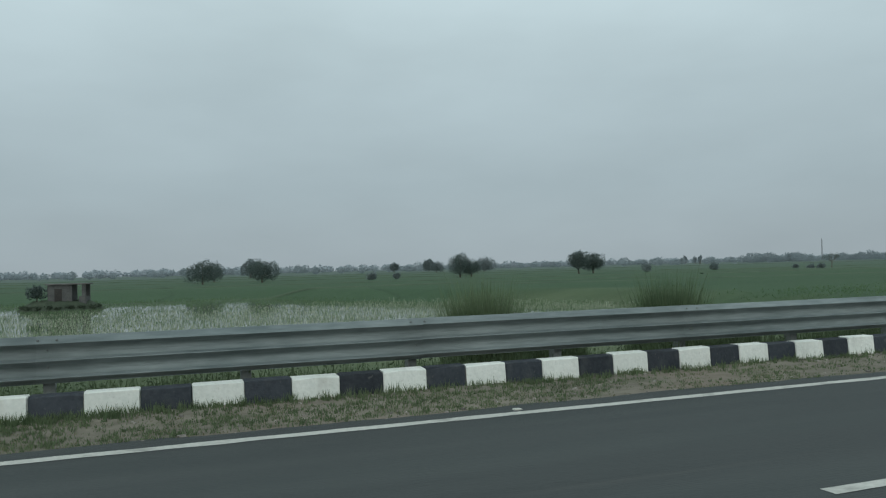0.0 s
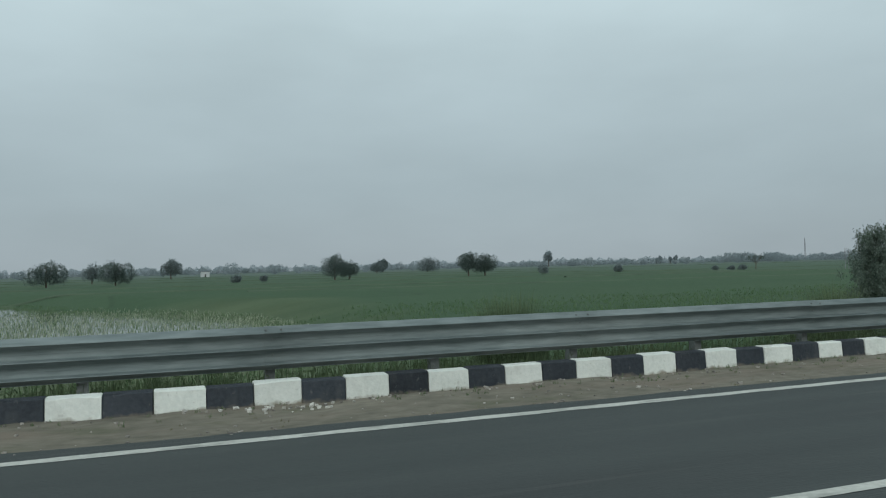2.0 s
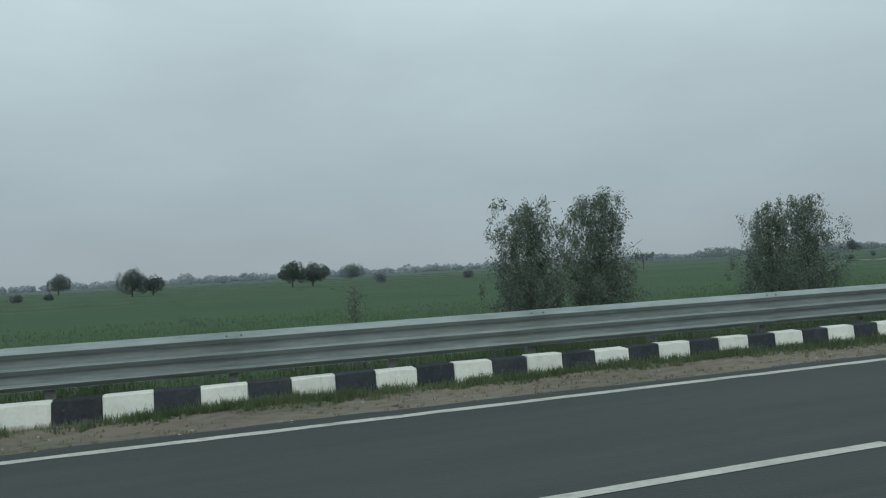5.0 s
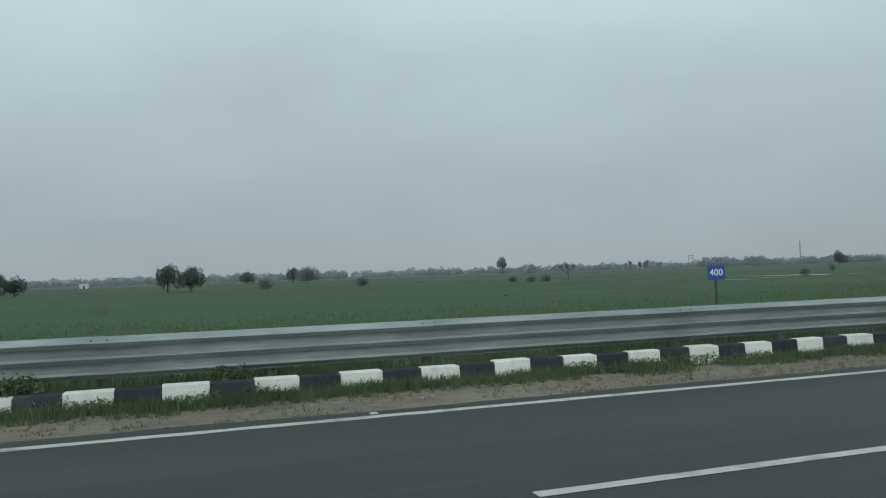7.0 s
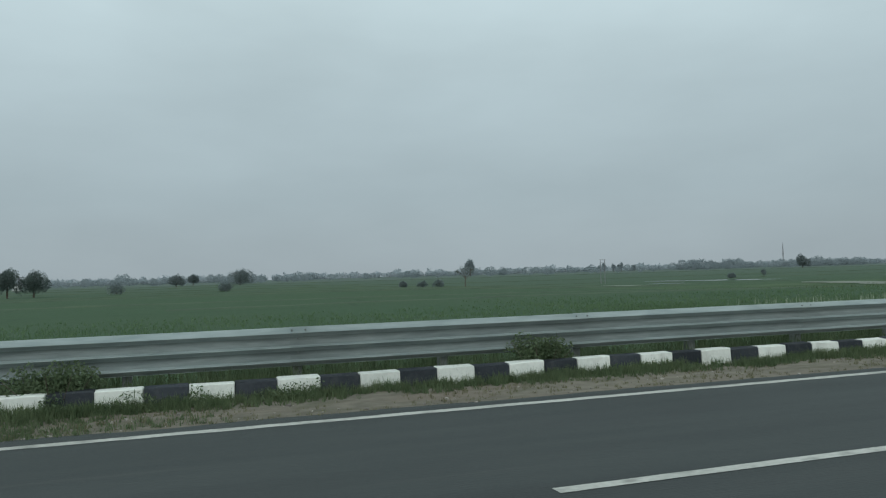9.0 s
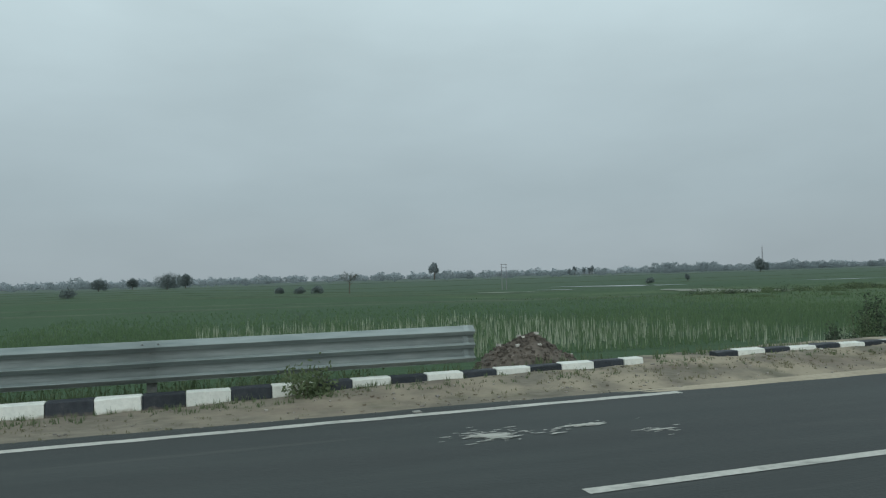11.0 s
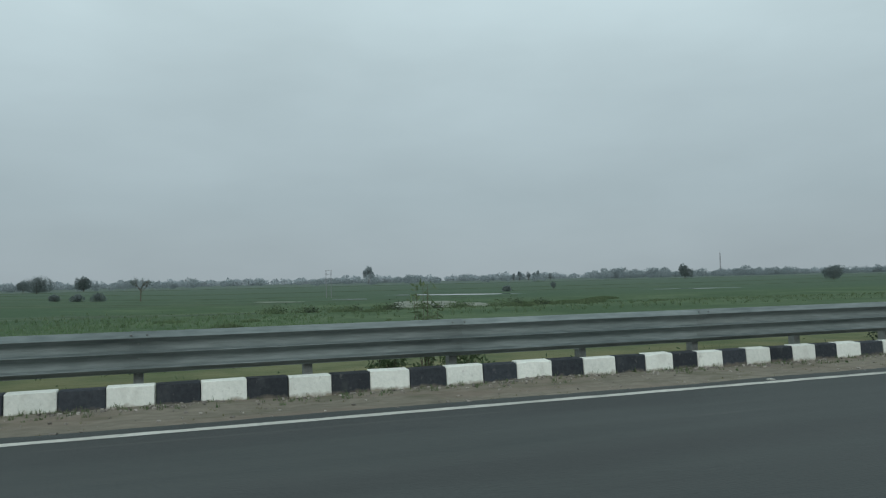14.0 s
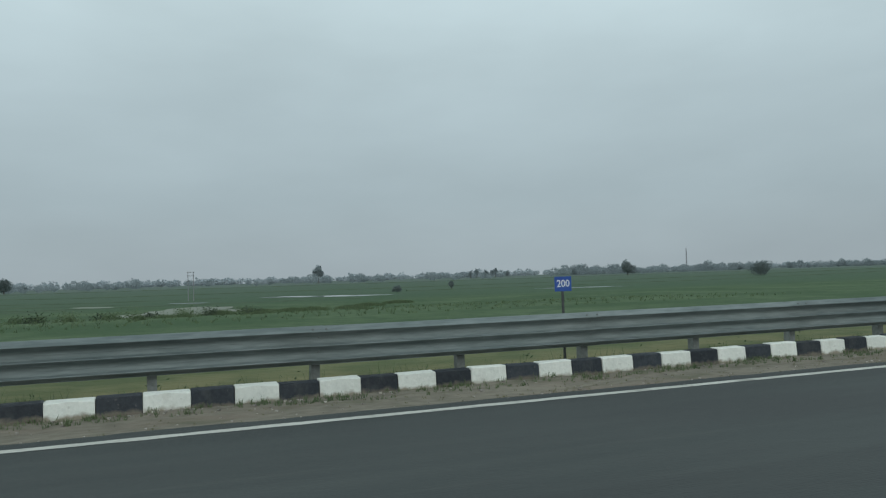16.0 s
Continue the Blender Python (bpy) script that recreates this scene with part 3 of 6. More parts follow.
def verge_height(x, y):
    back = np.interp(x, VERGE_X, VERGE_BACK)
    rise = np.clip((y - 7.76) / 1.08, 0, 1)
    z = -0.015 + (back + 0.015) * rise * rise * (3 - 2 * rise)
    z = z + (waves(x, y, 5, 1.3) * 0.016 + waves(x, y, 6, 4.5) * 0.012) * np.clip((y - 7.74) / 0.25, 0.15, 1)
    for mx_, my_, mh, mr in ((260.08, 9.66, 0.14, 0.16), (261.0, 9.64, 0.08, 0.13), (258.9, 9.5, 0.06, 0.3), (262.5, 9.62, 0.05, 0.2)):
        z = z + mh * np.exp(-((x - mx_) / mr) ** 2 - ((y - my_) / 0.16) ** 2)
    shelf = np.interp(x, [254, 257, 265, 268], [0.0, 1.0, 1.0, 0.0])
    z = z - 0.075 * shelf * np.clip((y - 9.0) / 0.6, 0, 1)
    return z - np.clip((y - 9.55 - 0.95 * shelf) / 0.5, 0, 1) * 0.35


v, f = grid(np.arange(-30, 400, 0.16), [7.72, 7.79, 7.86, 7.96, 8.08, 8.24, 8.40, 8.56, 8.70, 8.82, 8.95, 9.15, 9.4, 9.55, 9.7, 9.9, 10.1, 10.4, 10.7, 11.0], verge_height)
tagged(new("verge", sheet("verge", v, f, SAND, True)), "dusty brown soil verge strewn with grit", "verge", kind="structure")


# painted lines, with worn edges
def line_strip(x0, x1, y0, y1, z, seed, ragged):
    n = max(2, int((x1 - x0) / 0.12))
    xs = np.linspace(x0, x1, n)
    w = waves(xs, xs * 0, seed, 0.9) * ragged
    w2 = waves(xs, xs * 0, seed + 50, 0.9) * ragged
    a = np.stack([xs, y0 + w, np.full(n, z)], -1)
    b = np.stack([xs, y1 + w2, np.full(n, z)], -1)
    i = np.arange(n - 1)
    return np.concatenate([a, b]), np.stack([i, i + 1, n + i + 1, n + i], -1)


for x0, x1 in ((-60, 252.9), (266.4, 460)):
    v, f = line_strip(x0, x1, 7.355, 7.50, 0.004, 11, 0.010)
    tagged(new("edge_line", sheet("edge_line", v, f, PAINT_LINE)), "continuous white painted edge line on the asphalt", "road marking", kind="structure")

v, f = line_strip(340.3, 343.28, 4.24, 4.36, 0.004, 12, 0.004)
v[:, 0] -= 340.3
dash_mesh = sheet("lane_dash", v, f, PAINT_LINE)
for x in [-31.0, -22.3, -13.6, -5.0, 3.8, 11.72, 20.5, 29.3, 38.15, 46.6, 55.1, 63.7, 72.3, 80.95, 89.35, 98.0, 106.75] + [340.28 + 9.035 * k + (0.85 if k == -19 else 0.0) for k in range(-25, 8)]:
    d = new("lane_dash", dash_mesh)
    d.location = (x, 0, 0)
    tagged(d, "short white painted lane dash on the asphalt", "road marking", "lane dashes", "structure")

# sand spilled over the edge of the asphalt where the line is covered
n = 150
xs = np.linspace(251.4, 269.4, n)
swell = np.sin(np.pi * np.clip((xs - 251.4) / 18.0, 0, 1)) ** 0.6
near = 7.62 - 0.21 * swell + 0.10 * waves(xs, xs * 0, 21, 5.0) * swell
rows_y = [near, near + 0.07, near + 0.15, np.full(n, 7.80), np.full(n, 8.0)]
rows_z = [0.012 * swell - 0.009, 0.024 * swell - 0.010, 0.032 * swell - 0.012, 0.036 * swell - 0.02, np.full(n, -0.03)]
v = np.concatenate([np.stack([xs, a, b], -1) for a, b in zip(rows_y, rows_z)])
i = np.arange(n - 1)
f = np.concatenate([np.stack([i + r * n, i + 1 + r * n, i + 1 + (r + 1) * n, i + (r + 1) * n], -1) for r in range(4)])
tagged(new("sand_spill", sheet("sand_spill", v, f, PALE_SAND, True)), "pale sand washed over the edge of the asphalt", "sand", kind="stuff")


# dried white splashes on the asphalt: flakes of many sizes
def splash(name, cx, cy, lx, ly, count, seed):
    rng = random.Random(seed)
    vv, ff = [], []
    for _ in range(count):
        r = abs(rng.gauss(0, 1))
        a = rng.uniform(0, 2 * math.pi)
        px, py = cx + lx * r * 0.5 * math.cos(a), cy + ly * r * 0.5 * math.sin(a)
        s = rng.uniform(0.005, 0.020) * (1.5 if r < 0.6 else 0.8)
        k = 7
        z = 0.0045 + 0.00008 * (len(vv) // 8)
        c = len(vv)
        long = rng.uniform(2.0, 7.0)
        vv.append((px, py, z))
        for j in range(k):
            t = 2 * math.pi * j / k
            q = s * rng.uniform(0.4, 1.2)
            vv.append((px + long * q * math.cos(t), py + q * math.sin(t), z))
        ff += [(c, c + 1 + j, c + 1 + (j + 1) % k) for j in range(k)]
    tagged(new(name, sheet(name, vv, ff, PAINT_LINE)), "dried white paint splashes on the asphalt", "paint stain", "paint splashes", "stuff")


for at in ((250.05, 6.15, 0.55, 0.34, 120, 1), (251.05, 6.22, 0.5, 0.16, 40, 2), (251.5, 5.75, 0.3, 0.2, 16, 3), (270.6, 5.45, 0.42, 0.24, 110, 4), (272.5, 6.25, 0.4, 0.2, 44, 5), (268.9, 6.3, 0.6, 0.3, 20, 6)):
    splash("paint_splash", *at)


# ---- water lying in the fields ----
def pool(cx, cy, rx_, ry_, turn, z, seed, label, material=None):
    k = 72
    t = np.arange(k) * 2 * math.pi / k
    r = 1 + 0.22 * np.sin(2 * t + seed) + 0.16 * np.sin(3 * t + 2 * seed) + 0.10 * np.sin(7 * t + 3 * seed) + 0.06 * np.sin(13 * t + seed)
    x, y = rx_ * r * np.cos(t), ry_ * r * np.sin(t)
    ca, sa = math.cos(turn), math.sin(turn)
    vv = np.stack([cx + x * ca - y * sa, cy + x * sa + y * ca, np.full(k, z)], -1)
    vv = np.concatenate([[[cx, cy, z]], vv])
    ff = [(0, 1 + j, 1 + (j + 1) % k) for j in range(k)]
    tagged(new("water", sheet("water", vv, ff, material or WATER)), label, "water", kind="structure")


def flood_water():
    """One sheet of still water; the land rises through it along the shore."""
    vv, ff = grid(np.linspace(-260, 74, 40), np.linspace(34, 200, 30), lambda x, y: np.full_like(x, FIELD_Z - 1.80))
    tagged(new("water", sheet("water", vv, ff, WATER)), "shallow still water lying over flooded paddy plots", "water", kind="structure")


flood_water()
pool(433, 268, 46, 9, -0.93, FIELD_Z - 2.24, 0.4, "narrow bright pool in wet grassland")
pool(367, 148, 11, 20, -0.25, FIELD_Z - 1.40, 4.4, "pale shallow water standing among wet grass", POND_GREEN)
pool(347, 229, 10, 4.5, -0.8, FIELD_Z - 1.99, 3.3, "small pale pool in wet grassland", POND_GREEN)
pool(372, 243, 6, 3.2, -0.6, FIELD_Z - 2.06, 2.4, "small pale pool in wet grassland")
pool(520, 262, 18, 5, -0.5, FIELD_Z - 2.18, 6.0, "small bright pool in wet grassland")


# low earth banks between the plots
def field_bank(x0, x1, y, slope, high, seed):
    xs = np.arange(x0, x1, 2.5)
    yy = y + slope * (xs - x0) + waves(xs, xs * 0, seed, 60.0) * 1.5
    h = 0.6 * high * (0.8 + 0.35 * waves(xs, xs * 0, seed + 9, 14.0))
    rows = [np.stack([xs, yy + o, ground_height(xs, yy) + h * k], -1) for o, k in ((-0.9, -0.1), (-0.35, 0.85), (0.3, 1.0), (0.95, -0.1))]
    nn = len(xs)
    j = np.arange(nn - 1)
    ff = np.concatenate([np.stack([j + r * nn, j + 1 + r * nn, j + 1 + (r + 1) * nn, j + (r + 1) * nn], -1) for r in range(3)])
    tagged(new("field_bank", sheet("field_bank", np.concatenate(rows), ff, BANK_TURF, True)), "low weedy earth bank between paddy plots", "earth bank", "field banks", "structure")


for at in ((-80, 120, 152, 0.05, 0.5, 1), (-120, 420, 205, 0.02, 0.5, 2), (60, 330, 140, -0.07, 0.35, 3), (150, 345, 186, 0.05, 0.45, 4), (-60, 390, 300, 0.03, 0.6, 5), (180, 360, 258, -0.02, 0.5, 6),
           (200, 330, 100, 0.10, 0.3, 7), (-100, 900, 420, 0.0, 0.7, 8), (470, 900, 330, 0.03, 0.6, 9), (-250, 1100, 560, 0.05, 0.8, 10)):
    field_bank(*at)

# ---- kerb: painted stones, white and black by turns ----
KERB_Y = 8.90
WHITE_AT = [-28.4, -0.71, 2.30, 6.23, 10.05, 13.09, 14.31, 16.36, 18.25, 21.70, 24.61, 27.42, 28.67, 32.70, 35.67, 38.56, 42.25, 43.97, 46.91,
            49.78, 53.64, 55.35, 57.38, 58.20, 58.93, 60.85, 62.83, 66.46, 68.63, 72.61, 76.51, 78.18, 82.09, 86.87, 88.63, 92.49, 97.16, 99.97,
            103.84, 104.79, 105.92, 108.97, 110.80, 156.20, 160.21, 164.12, 166.93, 170.98, 174.99, 178.36, 182.42, 186.46, 189.50, 193.52,
            199.57, 246.59, 250.33, 252.17, 257.75, 265.35, 268.30, 270.06, 273.63, 277.57, 278.55, 279.69, 281.68, 282.18, 283.15, 286.98, 292.27, 298.05,
            302.40, 303.34, 305.09, 308.98, 313.43, 317.33, 321.24, 324.70, 328.50, 332.34, 336.83, 340.75, 343.70, 345.20, 347.63, 351.53,
            355.46, 358.97, 362.87, 366.77, 369.75, 398.0]
KERB_TOP_X = [-30, 0, 30, 45, 60, 85, 100, 110, 156, 172, 190, 246, 251, 254, 259, 264, 270, 275, 279.5, 281.5, 292, 318, 326, 344, 352, 370, 400]
KERB_TOP_Z = [0.30, 0.30, 0.315, 0.28, 0.265, 0.225, 0.25, 0.285, 0.27, 0.325, 0.285, 0.205, 0.222, 0.245, 0.245, 0.224, 0.232, 0.195, 0.17, 0.19, 0.23, 0.27, 0.245, 0.20, 0.20, 0.235, 0.23]
KERB_BREAKS = [(27.72, 27.84), (66.95, 68.10), (105.10, 105.38), (253.4, 254.6), (257.9, 263.2), (279.05, 279.66), (304.12, 304.50), (344.02, 344.10)]


def stone_mesh(material, seed):
    """One stone a metre long (scaled to its place), its top at 0, the face battered and its upper edges worn."""
    rng = random.Random(seed)
    prof = [(-0.030, -0.42), (-0.004, -0.013), (0.010, 0.0), (0.165, 0.0), (0.185, -0.02), (0.185, -0.42)]
    bm = bmesh.new()
    rings = []
    for x in (0.006, 0.03, 0.5, 0.97, 0.994):
        end = x < 0.02 or x > 0.98
        ring = []
        for j, (y, z) in enumerate(prof):
            q = 0.007 if end else 0.0
            chip = rng.uniform(0, 0.022) if j in (1, 2) and rng.random() < 0.45 else 0
            ring.append(bm.verts.new((x, y + (q if j < 3 else -q) + chip * 0.6 + rng.uniform(-0.004, 0.004), z - (q if 0 < j < 5 else 0) - chip)))
        rings.append(ring)
    k = len(prof)
    for a, b in zip(rings, rings[1:]):
        for j in range(k - 1):
            bm.faces.new((a[j], b[j], b[j + 1], a[j + 1]))
    bm.faces.new(rings[0])
    bm.faces.new(rings[-1][::-1])
    bmesh.ops.recalc_face_normals(bm, faces=bm.faces)
    return done("kerb_stone", bm, material)


SPLIT_AT = [23.96, 330.62]


def broken_stone_mesh(material, seed):
    """A stone with one end smashed away and its edges crumbled."""
    rng = random.Random(seed)
    me = stone_mesh(material, seed)
    bm = bmesh.new()
    bm.from_mesh(me)
    bmesh.ops.subdivide_edges(bm, edges=bm.edges, cuts=2, use_grid_fill=True)
    for q in bm.verts:
        u = max(0.0, (q.co.x - 0.55) / 0.45)
        drop = 0.20 * u * u + 0.05 * max(0.0, 0.15 - q.co.x) / 0.15
        if q.co.z > -0.2:
            q.co.z -= drop * rng.uniform(0.8, 1.2) + rng.uniform(0, 0.014)
        q.co.y += 0.10 * u * u + rng.uniform(-0.008, 0.008)
    bm.to_mesh(me)
    bm.free()
    return me


def stones_between():
    """Start, length and colour of every stone along the road."""
    out = []
    for a, b in zip(WHITE_AT, WHITE_AT[1:]):
        n_ = 1 if b - a < 1.55 else round((b - a) / 0.985)
        p = (b - a) / n_
        for k in range(n_):
            s = a + k * p
            for s0, l0, c0 in ((s, p * 0.515, 1), (s + p * 0.515, p * 0.485, 0)):
                crack = [q for q in SPLIT_AT if s0 + 0.06 < q < s0 + l0 - 0.06]
                out += [(s0, crack[0] - s0 - 0.006, c0), (crack[0] + 0.006, s0 + l0 - crack[0] - 0.006, c0)] if crack else [(s0, l0, c0)]
    return out


KERB_STONES = stones_between()

# ---- guardrail: three-ridged beam panels on posts ----
RAIL_Y, RAIL_TOP = 9.394, 0.829
RIDGES, PITCH, DEEP = (-0.068, -0.243, -0.418), 0.175, 0.084


FOLDS = ((0.0, 0.02), (0.025, 0.0), (0.05, 0.06), (0.10, 0.20), (0.20, 0.46), (0.30, 0.72), (0.40, 0.94), (0.46, 1.0), (0.54, 1.0), (0.58, 0.97), (0.60, 0.88), (0.64, 0.80), (0.72, 0.75), (0.82, 0.68), (0.875, 0.63), (0.91, 0.48), (0.965, 0.12))


def beam_profile():
    """The section of the panel from its upper lip to its lower one: three crests with a sharp underside, and sloping troughs between."""
    out = [(0.012, 0.0), (0.006, -0.005), (-0.004, -0.014), (-0.020, -0.030), (-0.040, -0.046), (-0.058, -0.060)]
    for top in RIDGES[:2]:
        out += [(0.012 - DEEP * (1 - deep), top - PITCH * p) for p, deep in FOLDS]
    out += [(0.012 - DEEP * (1 - deep), RIDGES[2] - PITCH * p) for p, deep in FOLDS if p < 0.3]
    return out + [(0.006, -0.474), (0.012, -0.482)]


BEAM = beam_profile()
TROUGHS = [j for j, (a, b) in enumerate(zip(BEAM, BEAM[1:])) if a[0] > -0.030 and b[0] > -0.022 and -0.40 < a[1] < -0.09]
BOLT_AT = [min(BEAM, key=lambda q: abs(q[1] - z)) for z in (-0.046, -0.155, -0.330)]


def beam_mesh(length, material, dent=0.0, seed=0):
    """A rolled panel with its real sheet thickness; a dented one is pushed in and buckled along its length."""
    rng = random.Random(seed)
    k = 25 if dent else 4
    xs = [length * i / (k - 1) for i in range(k)]
    vv, ff = [], []
    m = len(BEAM)
    for x in xs:
        u = x / length
        push = dent * (0.10 * math.exp(-((u - 0.45) / 0.16) ** 2) + 0.02 * math.sin(17 * u + seed) * math.exp(-((u - 0.5) / 0.3) ** 2))
        lift = dent * 0.035 * math.sin(9 * u + seed) * math.exp(-((u - 0.5) / 0.28) ** 2)
        for side in (0.0, 0.004):
            for j, (y, z) in enumerate(BEAM):
                flat = 1 - 0.45 * dent * math.exp(-((u - 0.45) / 0.14) ** 2)
                vv.append((x, y * flat + side + push + rng.uniform(-0.001, 0.001), z + lift + rng.uniform(-0.001, 0.001)))
    for i in range(k - 1):
        for side in (0, 1):
            for j in range(m - 1):
                a = (2 * i + side) * m + j
                b = (2 * i + 2 + side) * m + j
                ff.append((a, b, b + 1, a + 1) if side == 0 else (a, a + 1, b + 1, b))
        for j in (0, m - 1):
            a, b = 2 * i * m + j, (2 * i + 2) * m + j
            ff.append((a, a + m, b + m, b))
    for i in (0, k - 1):
        for j in range(m - 1):
            a = 2 * i * m + j
            ff.append((a, a + 1, a + m + 1, a + m))
    me = sheet("beam_panel", vv, ff, material, True)
    me.materials.append(ZINC_TROUGH)
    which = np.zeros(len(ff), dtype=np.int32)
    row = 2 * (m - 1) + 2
    # trough faces take their own steel colour, darker than the plain zinc
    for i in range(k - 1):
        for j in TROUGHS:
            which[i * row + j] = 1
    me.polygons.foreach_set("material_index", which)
    return me


def post_mesh():
    bm = bmesh.new()
    slab(bm, -0.055, 0.055, 0.17, 0.175, -1.35, 0.0)
    slab(bm, -0.055, -0.050, 0.175, 0.30, -1.35, 0.0)
    slab(bm, 0.050, 0.055, 0.175, 0.30, -1.35, 0.0)
    slab(bm, 0.03, 0.055, 0.295, 0.30, -1.35, 0.0)
    slab(bm, -0.055, -0.03, 0.295, 0.30, -1.35, 0.0)
    return done("post", bm, POST_STEEL)


def spacer_mesh():
    bm = bmesh.new()
    slab(bm, -0.05, 0.05, 0.03, 0.036, -0.46, -0.03)
    slab(bm, -0.05, -0.044, 0.036, 0.168, -0.46, -0.03)
    slab(bm, 0.044, 0.05, 0.036, 0.168, -0.46, -0.03)
    return done("spacer", bm, POST_STEEL)


def bolt_mesh():
    bm = bmesh.new()
    bmesh.ops.create_cone(bm, cap_ends=True, segments=8, radius1=0.013, radius2=0.009, depth=0.012, matrix=Matrix.Rotation(radians(90), 4, "X"))
    return done("bolt", bm, BOLT_STEEL)


POST, SPACER, BOLT = post_mesh(), spacer_mesh(), bolt_mesh()
PANEL = 3.94


def rail_drop(x):
    return float(np.interp(x, [222, 238, 250], [0.0, -0.055, -0.075])) if x < 260 else float(np.interp(x, [281, 285], [-0.04, 0.0]))


def guardrail(x0, x1, first_joint, materials, dents, label):
    """x0, x1: its ends; first_joint: where one splice lies; materials: (up to x, material); dents: (x of a dented panel, how hard, material)."""
    rail = base("guardrail", pose(x0, RAIL_Y, 0), label, "guardrail", "roadside guardrails")
    meshes = {}
    j = first_joint - PANEL * math.ceil((first_joint - x0) / PANEL)
    i = 0
    while j < x1:
        a, b = max(j, x0), min(j + PANEL, x1)
        material = next(m for up, m in materials if a < up)
        hit = next(((k, h, dm) for k, (dx, h, dm) in enumerate(dents) if a <= dx < b), None)
        if hit:
            me = beam_mesh(b - a + 0.16, hit[2], hit[1], hit[0] + 1)
        elif b - a < PANEL - 0.01:
            me = beam_mesh(b - a + 0.02, material)
        else:
            if material not in meshes:
                meshes[material] = beam_mesh(PANEL + 0.16, material)
            me = meshes[material]
        lean = -math.degrees(math.atan2(rail_drop(b) - rail_drop(a), b - a))
        panel = part("beam_panel", me, rail, pose(a - x0, -0.003 * (i % 2), RAIL_TOP + rail_drop(a) + 0.003 * math.sin(1.7 * i), 0, lean, 0))
        for bx, (by, bz) in ((0.02, BOLT_AT[0]), (0.19, BOLT_AT[0]), (0.10, BOLT_AT[1]), (0.10, BOLT_AT[2])):
            if b - a > 1:
                part("bolt", BOLT, panel, pose(bx, by - 0.004, bz + 0.006))
        j += PANEL
        i += 1
    n_ = int((x1 - x0 - 0.2) / (PANEL / 2))
    o = (first_joint + 0.1 - x0) % (PANEL / 2)
    for k in range(n_ + 1):
        px = o + k * PANEL / 2
        if px < x1 - x0 - 0.1:
            tilt = 1.5 * math.sin(3.1 * k)
            part("post", POST, rail, pose(px, 0, RAIL_TOP - 0.03 + rail_drop(x0 + px), 0, tilt, 0))
            part("spacer", SPACER, rail, pose(px, 0, RAIL_TOP + rail_drop(x0 + px), 0, 0, 0))
    return rail


guardrail(-27.0, 251.05, 85.5, [(57.8, ZINC_DUSTY), (400, ZINC)], [(29.3, 0.5, ZINC_DUSTY), (104.6, 0.3, ZINC_MUDDY)],
          "grey galvanised three-ridged steel guardrail with buckled panels")
guardrail(281.17, 398.0, 361.9, [(500, ZINC_DUSTY)], [(304.6, 0.7, ZINC_DUSTY), (345.0, 0.6, ZINC_DUSTY), (299.5, 0.3, ZINC_DUSTY)],
          "dull dusty three-ridged steel guardrail with a dented panel")


# ---- the concrete barrier and the rubble beside the gap in the rail ----
def barrier():
    b = base("concrete_barrier", pose(259.62, 10.02, 0.03, 0, 0, 0.3), "concrete crash barrier painted in black and white stripes", "crash barrier")
    prof = [(-0.265, -0.08), (-0.265, 0.09), (-0.24, 0.15), (-0.145, 0.32), (-0.09, 0.56), (-0.075, 0.96), (-0.055, 0.98), (0.055, 0.98), (0.075, 0.96), (0.09, 0.56), (0.145, 0.32), (0.24, 0.15), (0.265, 0.09), (0.265, -0.08)]
    cuts = [0.0, 0.515, 0.985, 1.48, 1.975, 2.465, 2.955, 3.45]
    rng = random.Random(4)
    for s, (a, c) in enumerate(zip(cuts, cuts[1:])):
        bm = bmesh.new()
        rings = []
        for x in (a, (a + c) / 2, c):
            ragged = 0 if x in (cuts[0], cuts[-1]) else 0.012
            rings.append([bm.verts.new((x + ragged * math.sin(31 * z_ + s + (x > a) * 1.0), y_ + rng.uniform(-0.003, 0.003) * (ragged == 0), z_)) for y_, z_ in prof])
        for p_, q_ in zip(rings, rings[1:]):
            for j in range(len(prof) - 1):
                bm.faces.new((p_[j], q_[j], q_[j + 1], p_[j + 1]))
        if s == 0:
            bm.faces.new(rings[0])
        if s == len(cuts) - 2:
            bm.faces.new(rings[-1][::-1])
        bmesh.ops.recalc_face_normals(bm, faces=bm.faces)
        for fc in bm.faces:
            fc.smooth = True
        for ed in bm.edges:
            ed.smooth = ed.calc_face_angle(0) < 0.75
        part("stripe", done("stripe", bm, BARRIER_WHITE if s % 2 == 0 else BARRIER_BLACK), b, label="white painted stripe" if s % 2 == 0 else "black painted stripe")


barrier()


